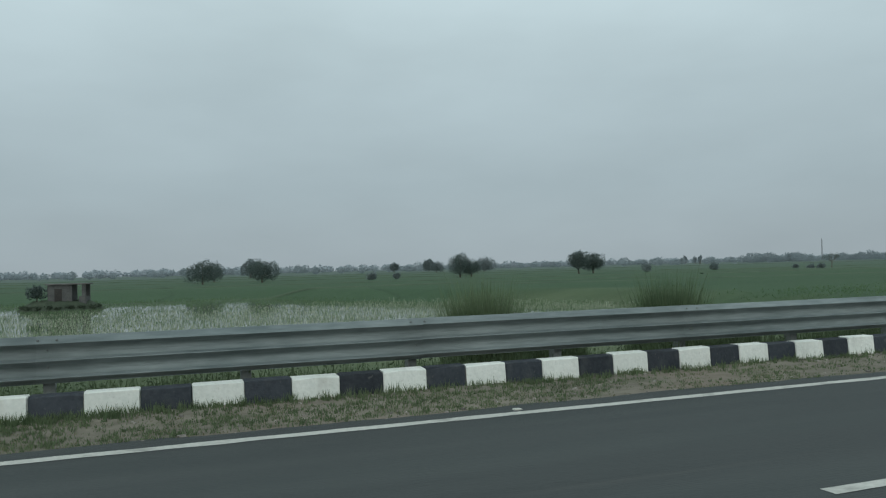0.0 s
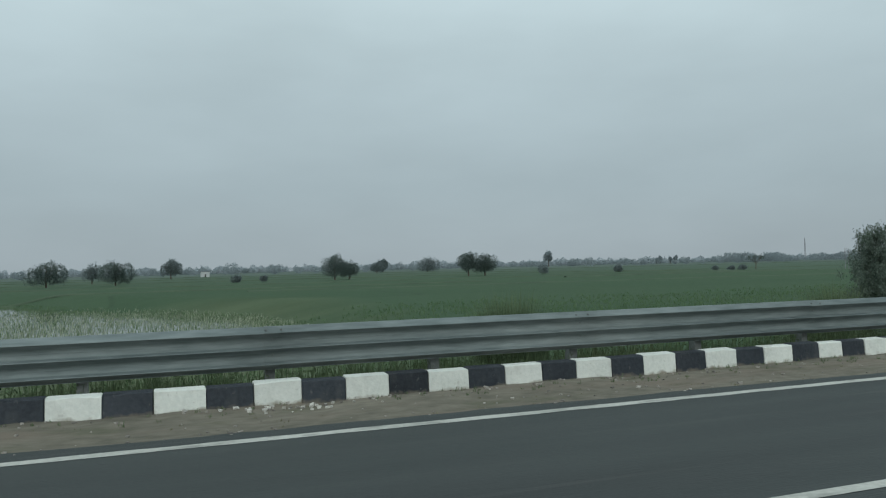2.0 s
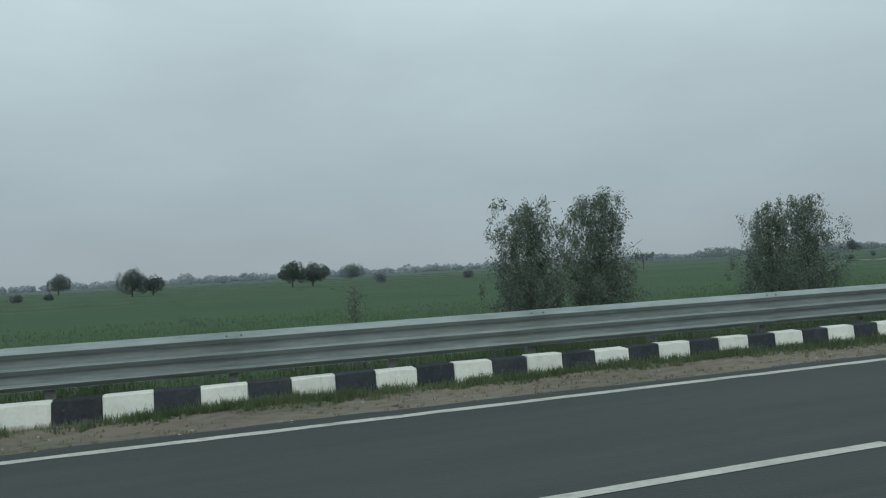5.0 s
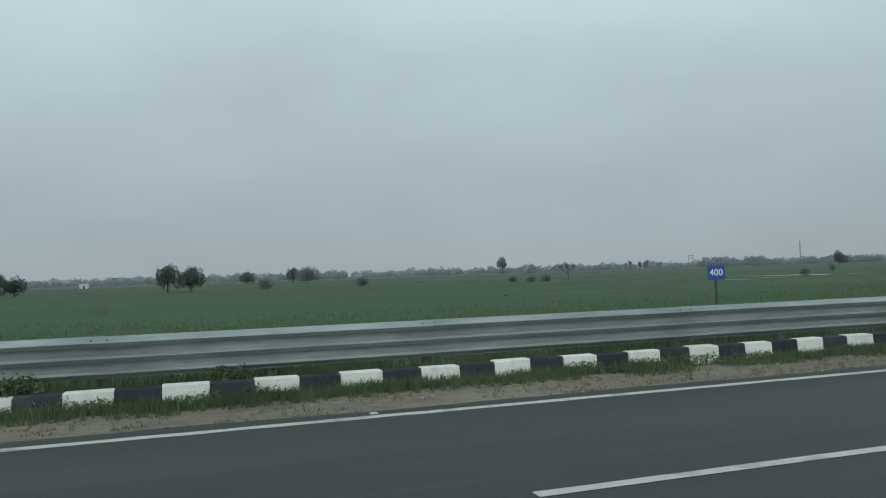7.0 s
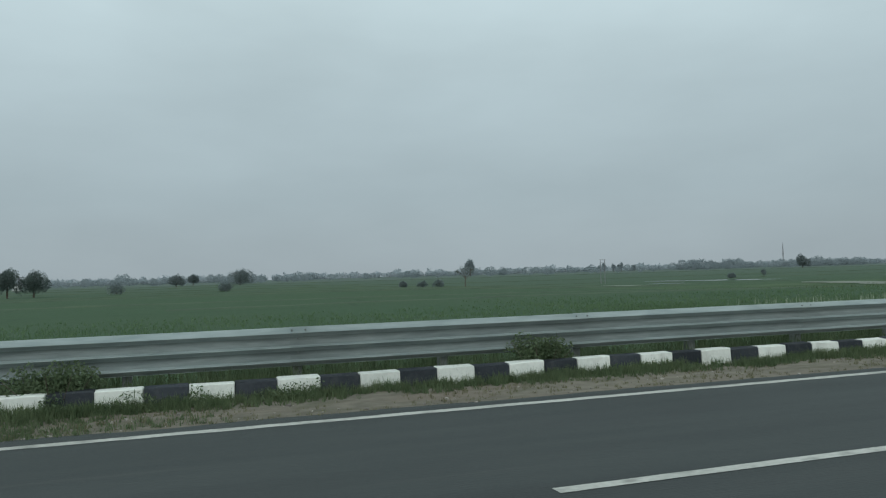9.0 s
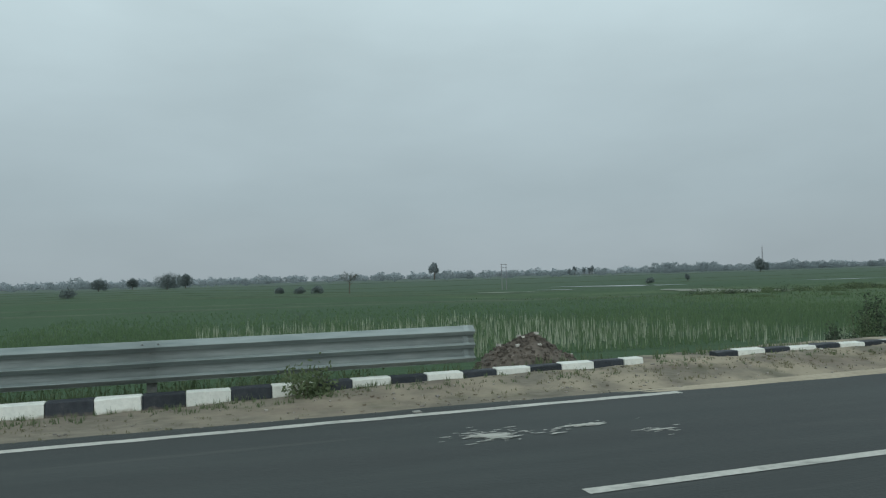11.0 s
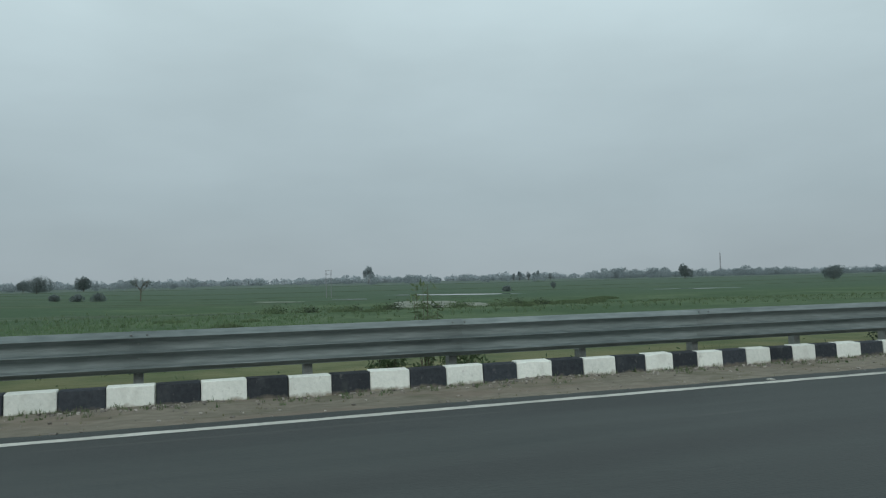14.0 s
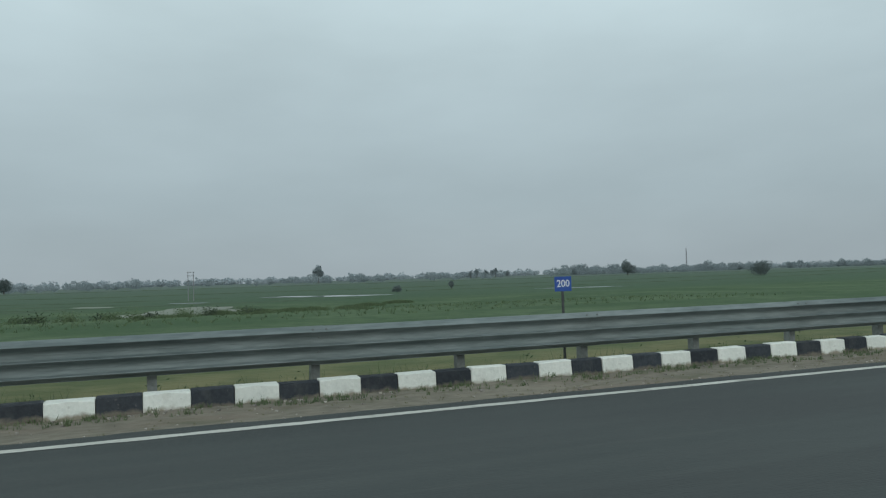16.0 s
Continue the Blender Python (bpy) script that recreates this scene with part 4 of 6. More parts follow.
def chunk_cloud(places, sizes, seed):
    """Angular stones: a jittered eight-cornered block each."""
    rng = np.random.default_rng(seed)
    p, s = np.asarray(places, float), np.asarray(sizes, float)
    n_ = len(p)
    corner = np.array([[x, y, z] for x in (-1, 1) for y in (-1, 1) for z in (-1, 1)], float)
    c = corner[None] * rng.uniform(0.45, 1.0, (n_, 8, 3)) * (s[:, None, None] / 2) * np.array([1.2, 1.0, 0.75])
    a = rng.uniform(0, 2 * math.pi, n_)
    ca, sa = np.cos(a)[:, None], np.sin(a)[:, None]
    x, y = c[..., 0] * ca - c[..., 1] * sa, c[..., 0] * sa + c[..., 1] * ca
    vv = np.stack([x, y, c[..., 2]], -1) + p[:, None]
    q = np.array([[0, 1, 3, 2], [4, 6, 7, 5], [0, 4, 5, 1], [2, 3, 7, 6], [0, 2, 6, 4], [1, 5, 7, 3]])
    return vv.reshape(-1, 3), (np.arange(n_)[:, None, None] * 8 + q[None]).reshape(-1, 4)


def rubble_heap():
    rng = np.random.default_rng(12)
    heap = base("rubble_heap", pose(252.25, 10.15, 0.0), "heap of broken brick and earth beside the rail end", "rubble heap")
    v_, f_ = grid(np.linspace(-1.7, 1.7, 36), np.linspace(-0.8, 1.1, 22), lambda x, y: -0.25 + 0.74 * np.exp(-(x / 0.85) ** 2 - (y / 0.6) ** 2) + 0.05 * waves(x, y, 31, 0.7))
    part("earth", sheet("earth", v_, f_, RUBBLE, True), heap)
    m_ = 1000
    x, y = rng.normal(0, 0.58, m_), rng.normal(0, 0.36, m_)
    z = -0.25 + 0.74 * np.exp(-(x / 0.85) ** 2 - (y / 0.6) ** 2) + 0.05 * waves(x, y, 31, 0.7)
    v_, f_ = chunk_cloud(np.stack([x, y, z + 0.01], -1), rng.uniform(0.015, 0.065, m_), 13)
    tagged(part("bricks", sheet("bricks", v_, f_, RUBBLE), heap), kind="stuff")
    x, y = rng.normal(0.1, 0.3, 9), rng.normal(-0.05, 0.25, 9)
    z = -0.23 + 0.74 * np.exp(-(x / 0.85) ** 2 - (y / 0.6) ** 2) + 0.05 * waves(x, y, 31, 0.7)
    v_, f_ = chunk_cloud(np.stack([x, y, z + 0.02], -1), rng.uniform(0.03, 0.07, 9), 14)
    tagged(part("pale_fragments", sheet("pale_fragments", v_, f_, PALE_STONE), heap, label="pale broken concrete fragments"), kind="stuff")


rubble_heap()


# ---- distance signs ----
def letters(text, size, material):
    cu = bpy.data.curves.new("numerals", "FONT")
    cu.body, cu.size, cu.align_x, cu.align_y, cu.extrude, cu.offset = text, size, "CENTER", "CENTER", 0.0015, 0.0015
    tmp = bpy.data.objects.new("numerals", cu)
    scene.collection.objects.link(tmp)
    bpy.context.view_layer.update()
    me = bpy.data.meshes.new_from_object(tmp.evaluated_get(bpy.context.evaluated_depsgraph_get()))
    bpy.data.objects.remove(tmp)
    me.materials.clear()
    me.materials.append(material)
    me.name = "numerals"
    return me


def distance_sign(x, top, text, turn):
    s = base("distance_sign", pose(x, 9.74, 0, 0, 0, turn), "small blue roadside plate with white numerals %s on a thin post" % text, "road sign", "distance signs")
    bm = bmesh.new()
    slab(bm, -0.016, 0.016, -0.016, 0.016, -0.7, top - 0.02, 0.004)
    part("post", done("post", bm, DARK_STEEL), s)
    bm = bmesh.new()
    slab(bm, -0.14, 0.14, -0.024, -0.019, top - 0.215, top, 0.002)
    plate = part("plate", done("plate", bm, SIGN_BLUE), s, label="blue sheet metal plate")
    part("numerals", letters(text, 0.145, SIGN_WHITE), plate, pose(0, -0.027, top - 0.105, 90, 0, 0), "white numerals %s" % text)


distance_sign(165.26, 1.415, "400", -12)
distance_sign(365.70, 1.345, "200", 0)

# reflective studs along the edge line
bm = bmesh.new()
slab(bm, -0.045, 0.045, -0.04, 0.04, 0.0, 0.018, 0.008)
stud_mesh = done("road_stud", bm, PAINT_LINE)
for x in [3.3 + 17.25 * k for k in range(7)] + [340.3 - 18.1 * k for k in range(13)] + [358.4, 376.5]:
    if not 252 < x < 267:
        s = new("road_stud", stud_mesh)
        s.location = (x, 7.60, -0.004)
        tagged(s, "pale reflective stud fixed beside the edge line", "road stud", "road studs")


# ---- trees ----
def limb_set(bm, top, spread, count, r0, rng, low=0.25):
    tips = []
    for k in range(count):
        t = low + (0.95 - low) * k / max(1, count - 1)
        a = k * 2.4 + rng.uniform(-0.5, 0.5)
        z = top * t
        reach = spread * rng.uniform(0.55, 1.0)
        p0 = Vector((0, 0, z))
        p1 = Vector((math.cos(a) * reach * 0.5, math.sin(a) * reach * 0.5, z + reach * 0.35))
        p2 = Vector((math.cos(a) * reach, math.sin(a) * reach, z + reach * rng.uniform(0.3, 0.75)))
        r = r0 * (1 - 0.75 * t) * 0.55
        rod(bm, p0, p1, r, r * 0.65, 5)
        rod(bm, p1, p2, r * 0.65, r * 0.25, 5)
        tips += [p1, p2]
    return tips


def round_tree(x, y, height, radius, seed, leaf=0.55, count=1500, material=None, trunk_bare=0.08, label="", lobes=9, name="tree", z0=None):
    """A broad field tree: short trunk, spreading limbs and an uneven crown of leaf clumps with gaps between them."""
    rng = random.Random(seed)
    nrng = np.random.default_rng(seed)
    if z0 is None:
        z0 = level(x, y)
        height += (FIELD_Z - z0) * (name == "tree")
    t = base(name, pose(x, y, z0 - 0.05), label, "tree", "field trees")
    bm = bmesh.new()
    r0 = height * 0.035
    rod(bm, (0, 0, -0.3), (0.1 * r0, 0, height * 0.4), r0, r0 * 0.7, 7)
    rod(bm, (0.1 * r0, 0, height * 0.4), (0, 0.2 * r0, height * 0.8), r0 * 0.7, r0 * 0.2, 6)
    limb_set(bm, height * 0.7, radius * 0.8, 7, r0, rng, 0.4)
    part("trunk", done("trunk", bm, BARK), t)
    pts = []
    for k in range(lobes):
        a = k * 2.4 + rng.uniform(-0.5, 0.5)
        q = math.sqrt((k + 0.3) / lobes) * 0.72
        cx, cy = radius * q * math.cos(a), radius * q * math.sin(a)
        cz = height * (trunk_bare + (1 - trunk_bare) * (0.46 - 0.24 * q + rng.uniform(-0.08, 0.12)))
        rr = radius * rng.uniform(0.40, 0.58)
        n_ = count // lobes
        d = nrng.normal(0, 1, (n_, 3))
        d /= np.linalg.norm(d, axis=1)[:, None]
        s = nrng.uniform(0.55, 1.0, n_)[:, None] ** 0.4 * (1 + 0.18 * np.sin(5 * d[:, :1] + k) + 0.15 * np.sin(7 * d[:, 1:2] + 2 * k))
        up = np.array([rr, rr, min(rr * 0.95, height * 0.34)])
        pts.append(np.array([cx, cy, cz]) + d * s * up)
    p = np.concatenate(pts)
    p = p[p[:, 2] > height * trunk_bare * 0.6]
    p[:, 2] *= height / p[:, 2].max()
    v_, f_ = leaves(p, leaf, leaf * 0.75, seed + 1)
    part("crown", sheet("crown", v_, f_, material or LEAF_TREE), t)
    return t


def gum_tree(x, y, height, radius, seed, count, shape, label, droop=0.7, z0=FIELD_Z, leaf=(0.15, 0.036), name="tree", category="tree"):
    """A young gum tree: leafy nearly to the ground, with hanging narrow leaves on rising branches. shape: widths from foot to top."""
    rng = random.Random(seed)
    nrng = np.random.default_rng(seed)
    t = base(name, pose(x, y, z0 - 0.05), label, category, "roadside trees")
    bm = bmesh.new()
    r0 = max(0.02, height * 0.012)
    bend = height * 0.02
    rod(bm, (0, 0, -0.2), (bend, 0, height * 0.5), r0, r0 * 0.6, 7)
    rod(bm, (bend, 0, height * 0.5), (0, bend * 0.5, height * 0.97), r0 * 0.6, r0 * 0.12, 6)
    pts = []
    boughs = 74
    for k in range(boughs):
        u = 0.05 + 0.94 * (k + rng.random() * 0.8) / boughs
        wide = radius * float(np.interp(u, np.linspace(0, 1, len(shape)), shape))
        a = k * 2.39996 + rng.uniform(-0.4, 0.4)
        reach = wide * rng.uniform(0.55, 1.14)
        z = height * u
        p0 = Vector((0, 0, max(0.02, z - reach * 0.5)))
        p1 = Vector((math.cos(a) * reach, math.sin(a) * reach, z + reach * rng.uniform(-0.05, 0.20)))
        rod(bm, p0, p1, max(0.006, r0 * 0.3 * (1 - u)), 0.004, 4)
        n_ = int(2.3 * count / boughs * (0.45 + wide / radius * 0.85))
        sprays = 7
        knots = nrng.uniform(0.30, 1.08, sprays)
        off = nrng.normal(0, 1, (sprays, 3)) * np.array([0.17, 0.17, 0.12]) * (0.35 + wide)
        which = nrng.integers(0, sprays, n_)
        s = knots[which] + nrng.normal(0, 0.03, n_)
        q = np.outer(1 - s, np.array(p0)) + np.outer(s, np.array(p1)) + off[which]
        hang = nrng.random(n_)
        q += nrng.normal(0, 1, (n_, 3)) * (0.050 + 0.030 * wide) * (1.1 - 0.55 * hang[:, None])
        q[:, 2] -= hang * droop * (0.20 + 0.34 * wide)
        pts.append(q)
    heart = nrng.normal(0, 1, (int(count * 0.35), 3))
    hu = nrng.uniform(0.10, 0.86, len(heart))
    hw = radius * np.interp(hu, np.linspace(0, 1, len(shape)), shape) * 0.30
    pts.append(np.stack([heart[:, 0] * hw, heart[:, 1] * hw, height * hu + heart[:, 2] * 0.1], -1))
    part("trunk", done("trunk", bm, BARK), t)
    p = np.concatenate(pts)
    p = p[(p[:, 2] > 0.02)]
    v_, f_ = leaves(p, leaf[0], leaf[1], seed + 1, droop * 0.75)
    part("crown", sheet("crown", v_, f_, LEAF_GUM), t)
    return t


def sparse_tree(x, y, height, seed, label):
    """A half-dead field tree: bare forking limbs with leaf clumps at some tips only."""
    rng = random.Random(seed)
    nrng = np.random.default_rng(seed)
    t = base("tree", pose(x, y, level(x, y) - 0.05), label, "tree", "field trees")
    bm = bmesh.new()
    r0 = 0.24
    rod(bm, (0, 0, -0.3), (0.15, 0, height * 0.45), r0, r0 * 0.75, 7)
    tips = []

    def fork(p, d, length, r, depth):
        q = p + d * length
        rod(bm, p, q, r, r * 0.6, 5)
        tips.append(q)
        if depth:
            for _ in range(3):
                e = (d + Vector((rng.uniform(-0.8, 0.8), rng.uniform(-0.8, 0.8), rng.uniform(-0.25, 0.5)))).normalized()
                fork(q, e, length * 0.62, r * 0.6, depth - 1)

    for k in range(5):
        a = k * 1.3
        fork(Vector((0.1, 0, height * (0.33 + 0.03 * k))), Vector((math.cos(a) * 0.75, math.sin(a) * 0.75, 0.75)).normalized(), height * 0.24, r0 * 0.5, 2)
    part("trunk", done("trunk", bm, BARK), t)
    tips = [q for q in tips if rng.random() < 0.5]
    p = np.concatenate([np.array(q) + nrng.normal(0, 0.32, (14, 3)) for q in tips])
    v_, f_ = leaves(p, 0.42, 0.28, seed)
    part("crown", sheet("crown", v_, f_, LEAF_TREE), t)


def shrub(x, y, z, height, radius, seed, material=None, count=500, leaf=(0.10, 0.045), label="", upright=0.0, group="roadside weeds", name="shrub", dome=False):
    """A low bushy weed: several stems with leaves all the way up."""
    rng = random.Random(seed)
    nrng = np.random.default_rng(seed)
    t = base(name, pose(x, y, z), label, "shrub", group)
    bm = bmesh.new()
    pts = []
    stems = 9
    for k in range(stems):
        a = k * 2.4 + rng.uniform(-0.4, 0.4)
        reach = radius * rng.uniform(0.25, 1.0) * (1 - 0.6 * upright)
        h = height * rng.uniform(0.65, 1.0)
        p1 = Vector((math.cos(a) * reach, math.sin(a) * reach, h))
        rod(bm, (math.cos(a) * 0.03, math.sin(a) * 0.03, -0.1), p1, 0.008, 0.003, 4)
        n_ = count // stems
        s = nrng.uniform(0.08, 1.05, n_)
        q = s[:, None] * np.array(p1) + nrng.normal(0, 1, (n_, 3)) * radius * (0.26 - 0.12 * s[:, None])
        if dome:
            d = nrng.normal(0, 1, (n_, 3))
            d *= (nrng.random(n_) ** 0.40 / np.linalg.norm(d, axis=1))[:, None]
            low = rng.uniform(0.85, 1.12)
            q = np.array([p1.x * 0.66, p1.y * 0.20, height * 0.56 * low]) + d * np.array([radius * 0.46, radius * 0.24, height * 0.50 * low])
        q[:, 2] = np.maximum(q[:, 2], 0.01)
        pts.append(q)
    part("stems", done("stems", bm, BARK), t)
    v_, f_ = leaves(np.concatenate(pts), leaf[0], leaf[1], seed + 3, 0.15)
    part("leaves", sheet("leaves", v_, f_, material or WEED), t)


# the tall gum tree and its neighbours beside the bank
gum_tree(80.5, 26.6, 7.85, 1.9, 41, 15000, [0.66, 0.84, 0.90, 0.86, 0.84, 0.80, 0.62, 0.36, 0.14], "tall slender gum tree with drooping grey-green leaves")
gum_tree(73.4, 24.5, 5.0, 1.40, 42, 10400, [0.85, 1.0, 0.95, 0.88, 0.72, 0.35], "bushy young gum tree with pale leaf tips")
gum_tree(75.6, 20.2, 3.55, 0.80, 43, 2200, [0.8, 1.0, 0.8, 0.6, 0.3], "thin gum sapling beside taller gum trees")
gum_tree(74.6, 20.0, 2.75, 0.75, 44, 2000, [0.9, 1.0, 0.9, 0.7, 0.4], "leafy gum sapling in the grass")
gum_tree(124.2, 24.0, 5.85, 1.50, 46, 8500, [0.80, 0.95, 1.0, 1.0, 0.95, 0.78, 0.42], "broad young gum tree with drooping leaves")
gum_tree(127.2, 24.5, 6.2, 1.66, 47, 9500, [0.75, 0.95, 1.0, 0.98, 0.9, 0.72, 0.40], "full dark gum tree with drooping leaves")
gum_tree(134.6, 24.0, 5.6, 1.5, 48, 7000, [0.85, 1.0, 0.95, 0.85, 0.7, 0.3], "bushy gum tree in a roadside row")
gum_tree(137.2, 24.8, 6.0, 1.6, 49, 7000, [0.8, 1.0, 0.95, 0.85, 0.7, 0.3], "bushy gum tree in a roadside row")
gum_tree(117.2, 20.5, 3.2, 0.5, 50, 420, [0.7, 1.0, 0.8, 0.6, 0.3], "wispy gum sapling on the bank", z0=-1.95)

# field trees
BROAD = "broad dark-leaved tree standing alone in paddy fields"
for at in ((13.1, 263, 8.8, 5.9, 1), (32.5, 266, 8.4, 5.2, 2), (101.5, 258, 9.2, 5.0, 3), (151.4, 260, 9.3, 4.0, 5), (158.4, 261, 8.8, 4.3, 6)):
    round_tree(*at, leaf=0.28, count=11500, label=BROAD)
round_tree(107.5, 262, 7.0, 3.2, 4, leaf=0.34, count=4200, label=BROAD)
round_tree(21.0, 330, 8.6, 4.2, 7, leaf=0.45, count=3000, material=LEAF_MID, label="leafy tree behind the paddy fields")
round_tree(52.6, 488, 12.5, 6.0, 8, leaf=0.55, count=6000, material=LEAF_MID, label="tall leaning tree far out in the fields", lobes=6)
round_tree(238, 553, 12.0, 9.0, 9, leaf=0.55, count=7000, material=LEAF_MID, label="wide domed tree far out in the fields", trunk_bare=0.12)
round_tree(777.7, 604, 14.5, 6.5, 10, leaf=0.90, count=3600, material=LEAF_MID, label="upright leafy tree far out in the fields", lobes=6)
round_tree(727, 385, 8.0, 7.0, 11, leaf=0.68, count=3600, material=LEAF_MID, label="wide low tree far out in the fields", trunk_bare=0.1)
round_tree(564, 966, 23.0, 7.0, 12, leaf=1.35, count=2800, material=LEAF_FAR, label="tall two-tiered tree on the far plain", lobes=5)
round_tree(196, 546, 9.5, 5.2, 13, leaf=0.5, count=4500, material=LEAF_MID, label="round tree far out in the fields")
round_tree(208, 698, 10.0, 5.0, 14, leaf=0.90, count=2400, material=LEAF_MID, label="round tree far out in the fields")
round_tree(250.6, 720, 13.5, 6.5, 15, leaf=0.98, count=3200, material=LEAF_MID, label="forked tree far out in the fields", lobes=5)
sparse_tree(307.3, 286, 9.5, 16, "sparse half-bare tree on a field bank")
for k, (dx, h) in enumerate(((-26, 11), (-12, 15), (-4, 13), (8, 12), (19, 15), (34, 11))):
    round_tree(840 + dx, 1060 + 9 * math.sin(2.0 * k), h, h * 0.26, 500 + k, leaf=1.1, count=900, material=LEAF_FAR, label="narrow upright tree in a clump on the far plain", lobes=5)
BUSH = "small round bush growing on a field bank"
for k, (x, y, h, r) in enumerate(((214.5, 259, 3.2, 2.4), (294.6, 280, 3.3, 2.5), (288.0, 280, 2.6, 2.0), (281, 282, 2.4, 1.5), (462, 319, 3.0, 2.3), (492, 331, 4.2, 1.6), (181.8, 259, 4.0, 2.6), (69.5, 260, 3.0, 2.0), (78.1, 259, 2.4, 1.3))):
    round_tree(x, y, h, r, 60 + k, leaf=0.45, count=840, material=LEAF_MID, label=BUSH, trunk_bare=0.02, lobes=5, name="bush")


# distant woods: one uneven belt, and the low hill of trees to the far side
def woods(name, lines, seed, label, material, leafy, size):
    rng = np.random.default_rng(seed)
    pv, pf, c = [], [], 0
    for x0, y0, x1, y1, count, h0, h1 in lines:
        for k in range(count):
            u = rng.random()
            if y0 < 1800 and math.sin(u * 23 + x0) + math.sin(u * 57 + y0) < -0.75:
                continue
            x, y = x0 + (x1 - x0) * u + rng.normal(0, 8), y0 + (y1 - y0) * u + rng.normal(0, 22)
            h = rng.uniform(h0, h1) * (0.75 + 0.5 * rng.random() ** 3)
            r = h * rng.uniform(0.45, 0.85)
            n_ = leafy
            d = rng.normal(0, 1, (n_, 3))
            d /= np.linalg.norm(d, axis=1)[:, None]
            s = rng.uniform(0.62, 0.95, n_)[:, None]
            p = np.array([x, y, FIELD_Z + h * 0.49]) + d * s * np.array([r, r, h * 0.51])
            v_, f_ = leaves(p, h * size, h * size, int(rng.integers(1e6)))
            st = np.array([[x - 0.3, y, FIELD_Z - 0.5], [x + 0.3, y, FIELD_Z - 0.5], [x + 0.2, y, FIELD_Z + h * 0.5], [x - 0.2, y, FIELD_Z + h * 0.5]])
            pv += [v_, st]
            pf += [f_ + c, np.array([[0, 1, 2, 3]]) + c + len(v_)]
            c += len(v_) + 4
    tagged(new(name, sheet(name, np.concatenate(pv), np.concatenate(pf), material)), label, "woodland", kind="stuff")


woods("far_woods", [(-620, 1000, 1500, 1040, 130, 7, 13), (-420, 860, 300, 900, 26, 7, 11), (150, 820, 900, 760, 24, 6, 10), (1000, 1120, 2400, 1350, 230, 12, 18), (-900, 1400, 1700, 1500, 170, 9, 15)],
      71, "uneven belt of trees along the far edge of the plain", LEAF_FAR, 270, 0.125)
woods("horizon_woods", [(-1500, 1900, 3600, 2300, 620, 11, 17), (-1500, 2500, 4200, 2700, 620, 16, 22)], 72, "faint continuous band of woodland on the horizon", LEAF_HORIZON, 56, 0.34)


# ---- things out in the fields ----
def lattice_mast(x, y, height):
    t = base("radio_mast", pose(x, y, FIELD_Z), "tall slender lattice mast on the far plain", "radio mast")
    bm = bmesh.new()
    w0, w1 = 2.4, 0.8
    n_ = 12
    for k in range(n_):
        a, b = k / n_, (k + 1) / n_
        ra, rb = (w0 + (w1 - w0) * a) / 2, (w0 + (w1 - w0) * b) / 2
        ca = [Vector((sx * ra, sy * ra, a * height)) for sx, sy in ((-1, -1), (1, -1), (1, 1), (-1, 1))]
        cb = [Vector((sx * rb, sy * rb, b * height)) for sx, sy in ((-1, -1), (1, -1), (1, 1), (-1, 1))]
        for j in range(4):
            rod(bm, ca[j], cb[j], 0.26, 0.24, 4)
            rod(bm, ca[j], cb[(j + 1) % 4], 0.12, 0.12, 4)
            rod(bm, cb[j], cb[(j + 1) % 4], 0.12, 0.12, 4)
    part("lattice", done("lattice", bm, MAST_STEEL), t)
    bm = bmesh.new()
    rod(bm, (0, 0, height), (0, 0, height + 5), 0.18, 0.08, 5)
    part("aerial", done("aerial", bm, MAST_STEEL), t)


lattice_mast(1501.6, 1421.6, 52)


def pole_pair(x, y, height, turn, seed):
    t = base("power_pole", pose(x, y, level(x, y), 0, 0, turn), "double concrete power pole with steel cross-arms", "power pole", "power poles")
    for s in (-1, 1):
        bm = bmesh.new()
        rod(bm, (s * 0.95, 0, -0.5), (s * 0.95, 0, height), 0.17, 0.11, 6)
        part("pole", done("pole", bm, MAST_STEEL), t)
    for z in (height - 0.2, height - 1.5, height - 3.4):
        bm = bmesh.new()
        slab(bm, -1.35, 1.35, -0.07, 0.07, z - 0.08, z + 0.08)
        part("cross_arm", done("cross_arm", bm, MAST_STEEL), t)
    for k in (-1.2, 0, 1.2):
        bm = bmesh.new()
        rod(bm, (k, 0, height - 0.12), (k, 0, height + 0.25), 0.07, 0.05, 6)
        part("insulator", done("insulator", bm, LIME), t)


pole_pair(375.2, 296, 10.6, -12, 1)


